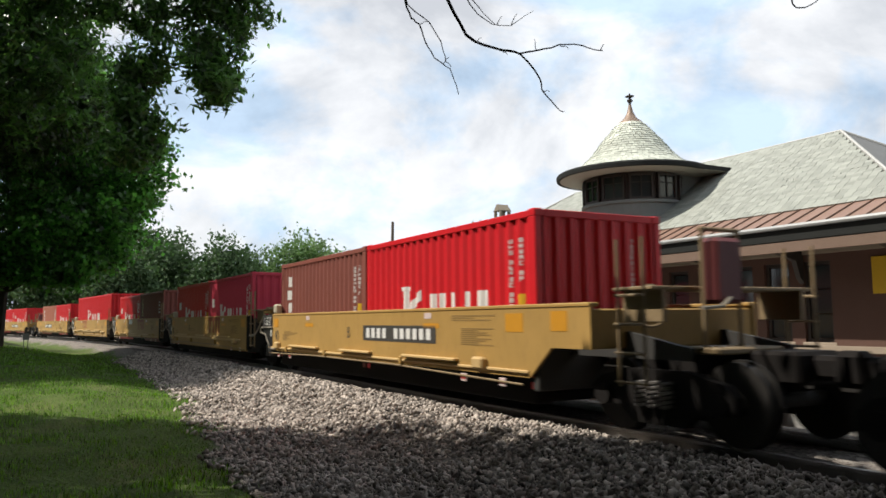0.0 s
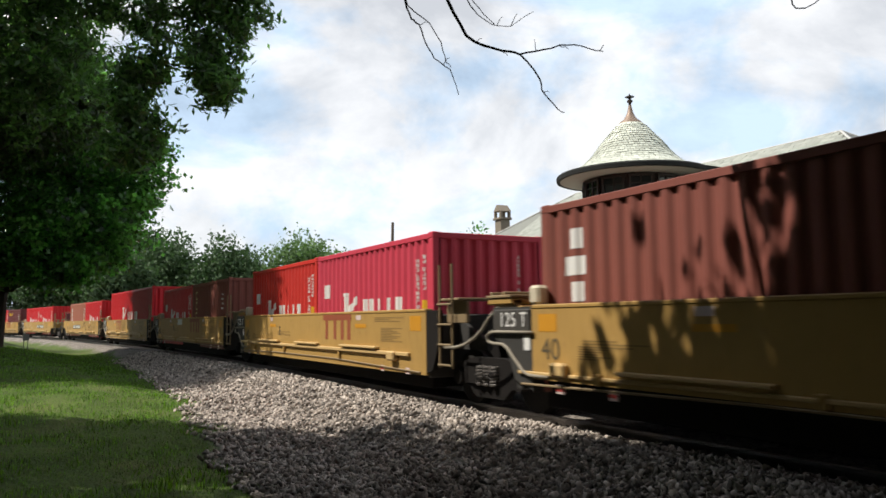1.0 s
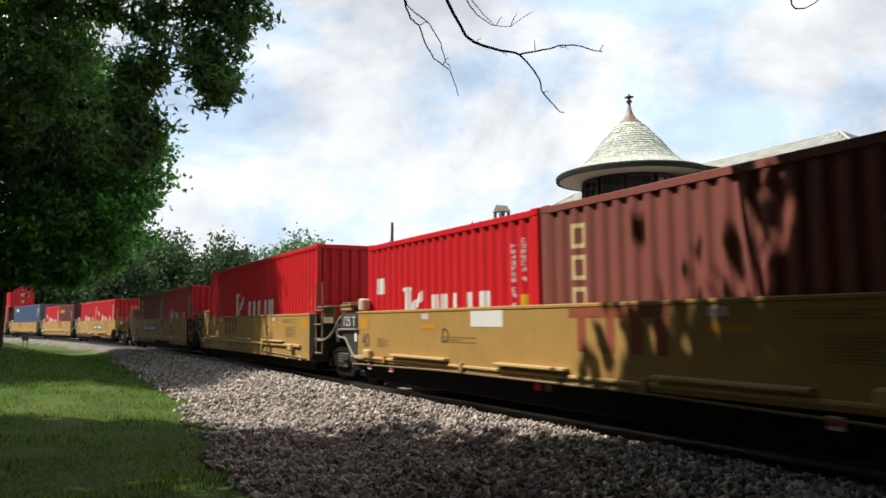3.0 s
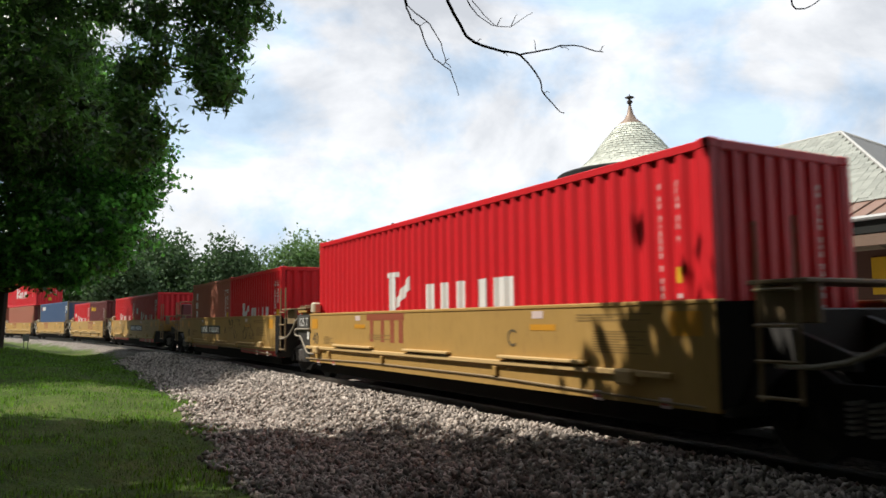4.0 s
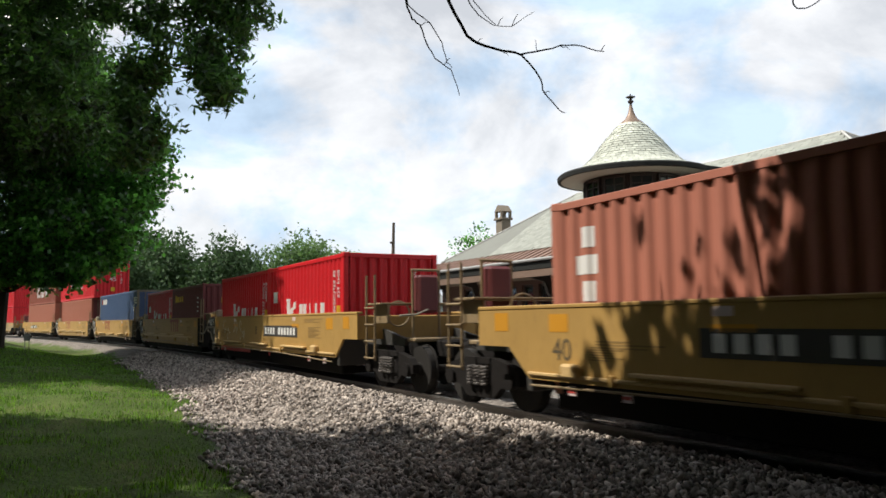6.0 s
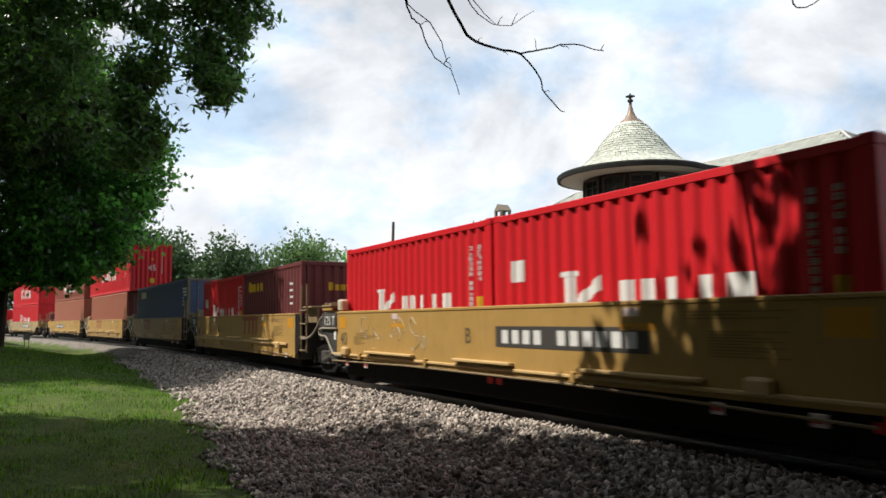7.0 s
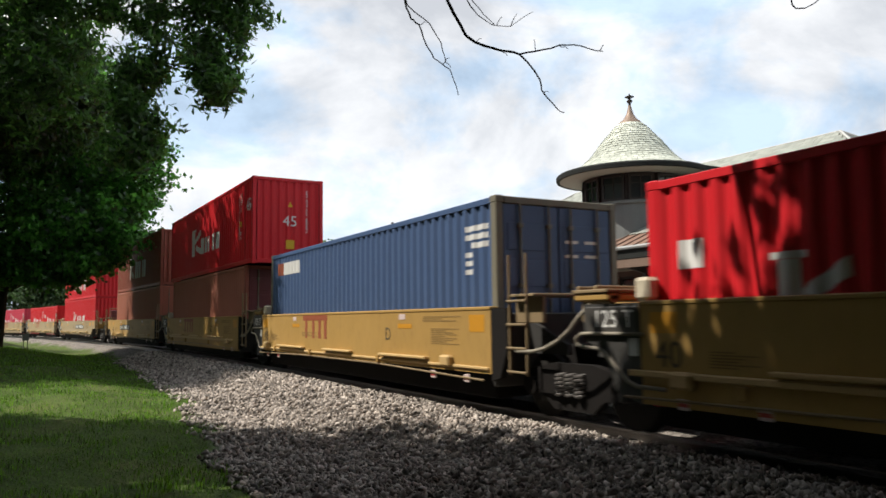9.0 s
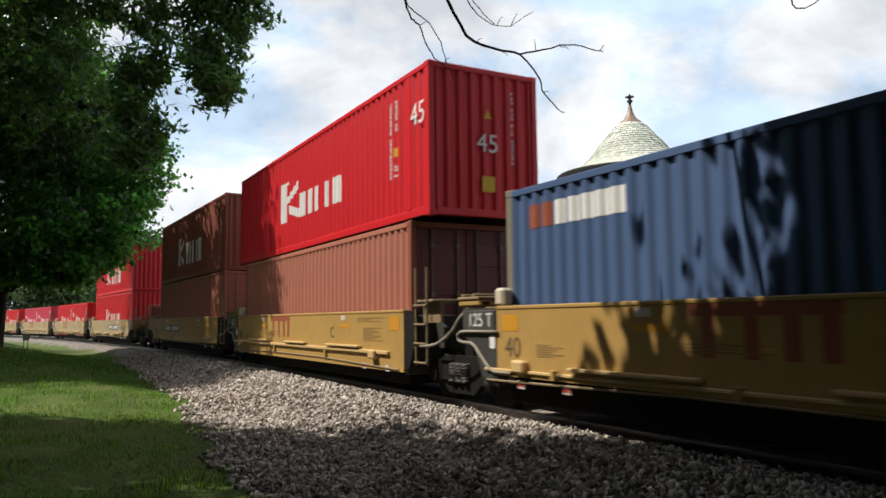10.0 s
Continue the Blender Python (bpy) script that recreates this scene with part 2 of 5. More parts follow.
    def disc(self, cx, cy, cz, r, axis, a, b, n=20):
        poly = [(r * math.cos(2 * math.pi * i / n), r * math.sin(2 * math.pi * i / n)) for i in range(n)]
        off = {0: (cy, cz), 1: (cx, cz), 2: (cx, cy)}[axis]
        return self.prism([(p + off[0], q + off[1]) for p, q in poly], axis, a, b)

    def turn(self, profile, n=32, cx=0.0, cy=0.0, a0=0.0, a1=2 * math.pi):
        """profile of (radius, z) swept round the upright axis."""
        k = len(profile)
        full = abs(a1 - a0 - 2 * math.pi) < 1e-6
        steps = n if full else n + 1
        v = [(cx + r * math.cos(a0 + (a1 - a0) * i / n), cy + r * math.sin(a0 + (a1 - a0) * i / n), z) for i in range(steps) for r, z in profile]
        f = []
        for i in range(n):
            j = (i + 1) % steps
            for q in range(k - 1):
                f.append((i * k + q, j * k + q, j * k + q + 1, i * k + q + 1))
        return self.add(v, f)

    def mesh(self, name, material, smooth=False):
        me = bpy.data.meshes.new(name)
        me.from_pydata(self.v, [], self.f)
        if material:
            me.materials.append(material)
        if smooth:
            me.polygons.foreach_set("use_smooth", [True] * len(me.polygons))
        me.update()
        return me


def part(name, geo, material, parent=None, label="", smooth=False):
    ob = new(name, geo.mesh(name, material, smooth) if isinstance(geo, Geo) else geo)
    if parent is not None:
        ob.parent = parent
    return tagged(ob, label)


def words(text, size, m, material, parent, name="lettering", label=""):
    """Raised lettering in the built-in font, made into a mesh."""
    cu = bpy.data.curves.new(name, "FONT")
    cu.body, cu.size, cu.extrude, cu.align_x, cu.align_y = text, size, 0.002, "CENTER", "CENTER"
    tmp = bpy.data.objects.new(name, cu)
    scene.collection.objects.link(tmp)
    me = bpy.data.meshes.new_from_object(tmp.evaluated_get(bpy.context.evaluated_depsgraph_get()))
    bpy.data.objects.remove(tmp)
    me.materials.clear()
    me.materials.append(material)
    ob = new(name, me)
    ob.parent = parent
    ob.matrix_basis = m
    return tagged(ob, label)


def side_text(y, z, x):
    """Pose of lettering on a face that looks to -X."""
    return Matrix(((0, 0, -1, x), (-1, 0, 0, y), (0, 1, 0, z), (0, 0, 0, 1)))


def end_text(x, z, y):
    """Pose of lettering on a face that looks to -Y."""
    return Matrix(((1, 0, 0, x), (0, 0, -1, y), (0, 1, 0, z), (0, 0, 0, 1)))


def thing(name, label, category, group="", kind=""):
    return tagged(new(name), label, category, group, kind)


# ---------------------------------------------------------------- the line of the track
XC, Y0, RAD = 7.54, 23.0, 360.0


def line(s):
    """Place and heading on the track's centre line at s metres."""
    if s < Y0:
        return XC, s, 0.0
    a = (s - Y0) / RAD
    return XC - RAD * (1 - math.cos(a)), Y0 + RAD * math.sin(a), a


def on_line(s, z=0.0):
    x, y, a = line(s)
    return Matrix.Translation((x, y, z)) @ Matrix.Rotation(a, 4, "Z")


def offset_of(x, y):
    """Distance from the centre line, positive on the camera's side."""
    if y < Y0:
        return XC - x
    return RAD - math.hypot(x - (XC - RAD), y - Y0)


def smooth(a, b, v):
    k = max(0.0, min(1.0, (v - a) / (b - a)))
    return k * k * (3 - 2 * k)


def gone(t):
    """How far the train has come by t seconds."""
    return 12.33 * t + 0.007 * t * t


def ground_z(x, y):
    u = offset_of(x, y)
    if u > 0:
        z = -0.16 + 0.10 * smooth(0.9, 1.3, u) - 0.37 * smooth(1.8, 3.3, u) + 0.16 * smooth(3.6, 7.0, u)
        z += 0.016 * max(0.0, min(y, 80.0) - 15.0) * smooth(4.0, 9.0, u)
    else:
        z = -0.13 - 0.22 * smooth(1.7, 2.6, -u) + 0.20 * smooth(3.0, 4.5, -u)
    near = math.exp(-((x - 3) ** 2 + (y - 12) ** 2) / 900.0)
    z += near * (0.13 * noise.noise((x * 0.35, y * 0.35, 3.0)) + 0.04 * noise.noise((x * 1.3, y * 1.3, 7.0))) * smooth(1.6, 2.6, abs(u))
    return z


def grass_edge(y):
    """Distance from the track at which the grass begins."""
    return 5.45 - 0.12 * (min(max(y, 3.0), 20.0) - 7.0) - 0.052 * (min(max(y, 22.0), 46.0) - 22.0)


def is_grass(x, y):
    u = offset_of(x, y)
    e = grass_edge(y) + 0.55 * noise.noise((x * 0.8, y * 0.8, 9.0))
    if u > 0:
        return smooth(e - 0.15, e + 0.3, u)
    return smooth(24.0, 30.0, -u)

# ---------------------------------------------------------------- containers
MOVING = []  # (thing, its place on the train, its height)


def wave(a, b, deep=0.044):
    """Corrugation from a to b: pairs of (place, depth), 0 on the crests."""
    n = max(1, round((b - a) / 0.278))
    p = (b - a) / n
    pts = [(a, 0.0)]
    for i in range(n):
        q = a + i * p
        pts += [(q + p * 0.13, 0.0), (q + p * 0.38, deep), (q + p * 0.62, deep), (q + p * 0.87, 0.0)]
    return pts + [(b, 0.0)]


def depth_at(prof, v):
    for (a, d), (b, e) in zip(prof, prof[1:]):
        if a <= v <= b:
            return d + (e - d) * (v - a) / max(1e-6, b - a)
    return 0.0


def sheet(prof, fixed, z0, z1, sign, axis):
    """A corrugated sheet with thickness. axis 0: on a side, outward sign along x; axis 1: on an end, along y."""
    g = Geo()
    n = len(prof)
    v = []
    for inner in (0, 1):
        for z in (z0, z1):
            for q, d in prof:
                w = fixed - sign * (d + inner * 0.02)
                v.append((w, q, z) if axis == 0 else (q, w, z))
    f = []
    for i in range(n - 1):
        f += [(i, i + 1, n + i + 1, n + i), (2 * n + i + 1, 2 * n + i, 3 * n + i, 3 * n + i + 1),
              (n + i, n + i + 1, 3 * n + i + 1, 3 * n + i), (i + 1, i, 2 * n + i, 2 * n + i + 1)]
    return g.add(v, f)


def stripe(g, prof, fixed, sign, axis, a, b, z0, z1, z0b=None, z1b=None):
    """A painted bar that lies on the corrugation, from a to b and z0 to z1; its far end may be of another height."""
    z0b, z1b = z0 if z0b is None else z0b, z1 if z1b is None else z1b
    cuts = [a] + [q for q, _ in prof if a + 1e-4 < q < b - 1e-4] + [b]
    lift = 0.004
    v = []
    for q in cuts:
        k = (q - a) / (b - a)
        w = fixed - sign * (depth_at(prof, q) - lift)
        for z in (z0 + (z0b - z0) * k, z1 + (z1b - z1) * k):
            v.append((w, q, z) if axis == 0 else (q, w, z))
    return g.add(v, [(2 * i, 2 * i + 2, 2 * i + 3, 2 * i + 1) for i in range(len(cuts) - 1)])


def brand_blocks(c, prof, X, k0, k1, z0, z1, l0, l1, lz):
    """A tall pale angular block from k0 down to k1, then four plain blocks from l0 to l1 with tops at lz."""
    w, h = k0 - k1, z1 - z0
    # the reading direction on this side runs towards -y
    def block(*where):
        part("painted_block", stripe(Geo(), prof, X, -1, 0, *where), WHITE, c, "white painted block")
    block(k0 - w * 0.36, k0 - w * 0.08, z0, z1 - h * 0.085)
    block(k0 - w * 0.46, k0, z1 - h * 0.08, z1)
    block(k1 + w * 0.06, k0 - w * 0.375, z1 - h * 0.30, z1 - h * 0.085, z0 + h * 0.43, z0 + h * 0.60)
    block(k1, k0 - w * 0.46, z0, z0 + h * 0.22, z0 + h * 0.20, z0 + h * 0.41)
    span = l0 - l1
    y = l0
    for k in (0.13, 0.10, 0.09, 0.0, 0.09, 0.19):
        if k:
            block(y - span * k, y, z0, lz)
        y -= span * (k + 0.08)


def container(name, length, high, paint, label, s, z, doors=False, frame_paint=None, marks="kline", end_code=True, group="containers on the train", door_paint=None):
    """A steel freight container; its front faces -y, its shown side -x. s: place of its middle on the train."""
    c = thing(name, label, "container", group)
    L, W2, post = length / 2, 1.219, 0.16
    fp = frame_paint or paint
    prof = wave(-L + post, L - post)
    endp = wave(-W2 + post, W2 - post, 0.045)
    X = -W2 + 0.008
    zb, zt = 0.16, high - 0.11
    part("side_panel", sheet(prof, X, zb, zt, -1, 0), paint, c)
    part("side_panel", sheet(prof, -X, zb, zt, 1, 0), paint, c)
    roof = Geo()
    rp_ = wave(-L + 0.12, L - 0.12, 0.02)
    v, f = [], []
    for q, d in rp_:
        v += [(-W2 + 0.05, q, high - 0.03 - d), (W2 - 0.05, q, high - 0.03 - d)]
    f = [(2 * i, 2 * i + 1, 2 * i + 3, 2 * i + 2) for i in range(len(rp_) - 1)]
    part("roof", roof.add(v, f), paint, c)
    part("floor", Geo().box(-W2 + 0.03, W2 - 0.03, -L + 0.1, L - 0.1, 0.10, 0.155), DARK, c)
    for sx in (-1, 1):
        a, b = (sx * W2, sx * (W2 - 0.06))
        part("top_rail", Geo().box(a, b, -L + post, L - post, high - 0.12, high - 0.02, 0.008), paint, c)
        part("bottom_rail", Geo().box(a, b, -L + post, L - post, 0.02, 0.17, 0.01), paint, c)
        for sy in (-1, 1):
            y0, y1 = sy * L, sy * (L - post)
            g = Geo().box(sx * W2, sx * (W2 - 0.13), y0, y1, 0.11, high - 0.11, 0.012)
            part("corner_post", g, fp, c)
            for z0 in (0.0, high - 0.118):
                g = Geo().box(sx * (W2 + 0.004), sx * (W2 - 0.162), sy * (L + 0.004), sy * (L - 0.178), z0, z0 + 0.118, 0.014)
                g.box(sx * (W2 + 0.006), sx * (W2 + 0.003), sy * (L - 0.06), sy * (L - 0.12), z0 + 0.03, z0 + 0.09)
                part("corner_casting", g, fp, c)
    for sy in (-1, 1):
        part("end_header", Geo().box(-W2 + 0.16, W2 - 0.16, sy * L, sy * (L - 0.1), high - 0.12, high - 0.01, 0.01), fp, c)
        part("end_sill", Geo().box(-W2 + 0.16, W2 - 0.16, sy * L, sy * (L - 0.1), 0.02, 0.16, 0.01), fp, c)
    part("end_wall", sheet(endp, L - 0.01, 0.15, high - 0.11, 1, 1), paint, c)
    if not doors:
        part("end_wall", sheet(endp, -L + 0.01, 0.15, high - 0.11, -1, 1), paint, c)
    else:
        for sx in (-1, 1):
            d = Geo().box(sx * 0.012, sx * (W2 - 0.14), -L + 0.02, -L + 0.07, 0.17, high - 0.13, 0.012)
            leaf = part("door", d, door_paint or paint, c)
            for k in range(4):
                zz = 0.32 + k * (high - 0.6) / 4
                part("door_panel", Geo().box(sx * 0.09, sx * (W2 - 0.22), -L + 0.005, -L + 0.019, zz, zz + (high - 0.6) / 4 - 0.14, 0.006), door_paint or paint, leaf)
            for x in (0.22, 0.78):
                rod = Geo().tube([(sx * x, -L - 0.025, 0.12), (sx * x, -L - 0.025, high - 0.12)], 0.02, 8)
                for zz in (0.5, high * 0.5, high - 0.5):
                    rod.box(sx * x - 0.045, sx * x + 0.045, -L - 0.05, -L + 0.01, zz, zz + 0.07, 0.008)
                part("lock_rod", rod, GREYPOST, leaf)
            part("door_handle", Geo().tube([(sx * 0.22, -L - 0.05, 1.05), (sx * 0.72, -L - 0.05, 1.02)], 0.014, 6), GREYPOST, leaf)
    # painted markings
    g, gy = Geo(), Geo()
    ny = -L + (0.95 if length > 13 else 0.0)
    if end_code:
        pick = random.Random(int(s * 10))

        def glyphs(g, prof, fixed, axis, at, width, top, count, step):
            """A column of small illegible characters, each of a few strokes."""
            for k in range(count):
                if pick.random() < 0.14:
                    top -= step * 0.7
                z0, z1 = top - step * 0.74, top
                if pick.random() < 0.75:
                    stripe(g, prof, fixed, -1, axis, at, at + width * 0.34, z0, z1)
                if pick.random() < 0.75:
                    stripe(g, prof, fixed, -1, axis, at + width * 0.66, at + width, z0, z1)
                for h in (0.0, 0.4, 0.8):
                    if pick.random() < 0.7:
                        stripe(g, prof, fixed, -1, axis, at, at + width, z0 + (z1 - z0) * h, z0 + (z1 - z0) * (h + 0.22))
                top -= step
        off = 0.12 if length > 7 else 0.0
        glyphs(g, prof, X, 0, ny + 0.35 + off, 0.062, high - 0.40, 7, 0.085)
        glyphs(g, prof, X, 0, ny + 0.62 + off, 0.062, high - 0.40, 18, 0.085)
        glyphs(g, prof, X, 0, ny + 0.34 + off, 0.10, high * 0.52 - 0.28, 3, 0.07)
        stripe(gy, prof, X, -1, 0, ny + 0.33 + off, ny + 0.45 + off, high * 0.52 - 0.16, high * 0.52 + 0.02)
        if not doors:
            glyphs(g, endp, -L + 0.01, 1, W2 - 0.60, 0.06, high - 0.38, 15, 0.085)
    if marks in ("kline", "kline_low"):
        if length < 7:
            brand_blocks(c, prof, X, 1.42, 0.54, 0.72, 1.63, 0.27, -1.74, 1.46)
            if marks == "kline":
                stripe(g, prof, X, -1, 0, L - 0.78, L - 0.46, 1.54, 1.86)
        elif length < 13:
            brand_blocks(c, prof, X, 2.12, 1.10, 0.66, 1.91, 0.51, -2.35, 1.61)
        else:
            brand_blocks(c, prof, X, 2.40, 0.66, 0.88, 2.0, 0.58, -2.46, 1.52)
    elif marks == "column":
        for k, (w, h) in enumerate(((0.13, 0.27), (0.22, 0.25), (0.13, 0.26), (0.22, 0.25), (0.13, 0.3))):
            stripe(g, prof, X, -1, 0, L - 0.72 - w, L - 0.72 + w, high - 0.66 - k * 0.35, high - 0.66 - k * 0.35 + h)
    elif marks == "gold_column":
        for k in range(4):
            zz = high - 0.66 - k * 0.42
            for a, b, c0, c1 in ((0.0, 0.07, 0, 0.33), (0.20, 0.27, 0, 0.33), (0.07, 0.20, 0.0, 0.06), (0.07, 0.20, 0.27, 0.33)):
                stripe(gy, prof, X, -1, 0, L - 0.92 + a, L - 0.92 + b, zz + c0, zz + c1)
        for k in range(4):
            stripe(g, prof, X, -1, 0, -L + 0.90, -L + 1.14 + 0.05 * (k % 2), high - 0.60 - k * 0.17, high - 0.54 - k * 0.17)
    elif marks == "gold_name":
        y = L - 0.58
        for k in range(5):
            stripe(gy, prof, X, -1, 0, y - 0.27, y, high - 0.66, high - (0.34 if k == 0 else 0.41))
            y -= 0.335
        x = -0.45
        for k in range(5):
            stripe(gy, endp, -L + 0.01, -1, 1, x, x + 0.13, high - 0.78, high - (0.56 if k == 0 else 0.62))
            x += 0.17
        for k in range(4):
            stripe(g, prof, X, -1, 0, -L + 0.78, -L + 1.02, high - 0.60 - k * 0.18, high - 0.54 - k * 0.18)
    elif marks == "lease":
        r = Geo()
        y = L - 0.55
        for k in range(7):
            stripe(r if k < 2 else g, prof, X, -1, 0, y - 0.255, y, high - 0.64, high - 0.30)
            y -= 0.295
        part("name_block", r, MARKRED, c, "faded red painted block")
        for k in range(3):
            stripe(g, prof, X, -1, 0, -L + 0.30, -L + 0.95 - 0.2 * (k == 2), high - 0.50 - k * 0.14, high - 0.41 - k * 0.14)
            stripe(g, prof, X, -1, 0, -L + 0.72, -L + 0.95, high - 0.92 - k * 0.14, high - 0.84 - k * 0.14)
        for x in (0.12, 0.52):
            g.box(x, x + 0.26, -L - 0.001, -L + 0.015, high - 0.72, high - 0.72 + 0.05)
            g.box(x, x + 0.26, -L - 0.001, -L + 0.015, high - 0.95, high - 0.95 + 0.05)
    if g.v:
        tagged(part("painted_code", g, WHITE, c, "white painted code lines"), kind="stuff")
    if gy.v:
        tagged(part("yellow_marking", gy, PALEGOLD if marks == "gold_column" else GOLD, c, "yellow painted marks"), kind="stuff")
    MOVING.append((c, s, z))
    return c


# ---------------------------------------------------------------- well car units
HALF = 6.096
FACE = 1.50


def wheelset(parent, y):
    g = Geo()
    for sx in (-1, 1):
        g.disc(0, 0, 0, 0.455, 0, sx * 0.70, sx * 0.83, 24)
        g.disc(0, 0, 0, 0.485, 0, sx * 0.67, sx * 0.70, 24)
        g.disc(0, 0, 0, 0.14, 0, sx * 0.83, sx * 0.95, 12)
        for k in range(3):
            a = k * 2.094
            g.box(sx * 0.951, sx * 0.966, 0.07 * math.cos(a) - 0.02, 0.07 * math.cos(a) + 0.02, 0.07 * math.sin(a) - 0.02, 0.07 * math.sin(a) + 0.02)
    g.disc(0, 0, 0, 0.085, 0, -0.7, 0.7, 12)
    ob = part("wheelset", g, STEEL_DARK, parent)
    ob.location = (0, y, 0.455)
    return ob


STEEL_DARK = mat("worn_wheel_steel", (0.022, 0.019, 0.016), 0.75, 0.2, wear=0.4, dirt=(0.05, 0.035, 0.025))
WHEELS = []


def truck(parent, y):
    """A two-axle truck: bolster, side frames, springs and wheelsets."""
    b = part("truck", Geo().box(-1.0, 1.0, -0.2, 0.2, 0.42, 0.72, 0.03).disc(0, 0, 0, 0.3, 2, 0.7, 0.82, 16), DARK, parent, "grimy cast steel truck")
    b.location = (0, y, 0)
    for sx in (-1, 1):
        poly = [(-1.12, 0.40), (-1.12, 0.56), (-0.98, 0.68), (-0.42, 0.80), (0.42, 0.80), (0.98, 0.68), (1.12, 0.56), (1.12, 0.40),
                (0.90, 0.38), (0.62, 0.34), (0.40, 0.17), (-0.40, 0.17), (-0.62, 0.34), (-0.90, 0.38)]
        part("side_frame", Geo().prism(poly, 0, sx * 0.97, sx * 1.10), DARK, b)
        for k in (-0.2, 0.0, 0.2):
            coil = [(sx * 1.13 + 0.07 * math.cos(q * 1.05), k + 0.07 * math.sin(q * 1.05), 0.36 + q * 0.0088) for q in range(37)]
            part("spring", Geo().tube(coil, 0.019, 5), SPRING, b)
        for sy in (-1, 1):
            part("bearing_cap", Geo().disc(0, sy * 0.89, 0.46, 0.13, 0, sx * 1.05, sx * 1.16, 14), DARK, b)
    for sy in (-1, 1):
        WHEELS.append(wheelset(b, sy * 0.89))
    return b


def ladder(parent, y, z0, z1, side=-1, width=0.42, tall=0.0):
    g = Geo()
    x = side * FACE
    for yy in (y, y + width):
        g.tube([(x, yy, z0), (x, yy, z1 + tall)], 0.022, 6)
    n = int((z1 - z0) / 0.33) + 1
    for k in range(n):
        z = z0 + 0.05 + k * 0.33
        g.tube([(x - side * -0.03, y - 0.02, z), (x - side * -0.03, y + width + 0.02, z)], 0.018, 6)
    return part("ladder", g, LADDER, parent, "rusty yellow steel ladder with grab irons")


HOSE = mat("dusty_pale_rubber", (0.30, 0.26, 0.20), 0.7, wear=0.5, dirt=(0.12, 0.1, 0.08))
SPRING = mat("worn_spring_steel", (0.20, 0.18, 0.165), 0.5, wear=0.4, dirt=(0.05, 0.04, 0.03))
LADDER = mat("ladder_paint", (0.27, 0.19, 0.10), 0.6, wear=0.5, dirt=(0.10, 0.07, 0.04))


def bars(g, y, z, w, h, rows, x=-FACE - 0.004):
    """Rows of illegible stencilled writing."""
    for k in range(rows):
        ww = w * (0.75 + 0.25 * math.sin(k * 2.3 + y))
        g.box(x, x + 0.004, y - ww, y, z - k * h * 1.9, z - k * h * 1.9 + h)


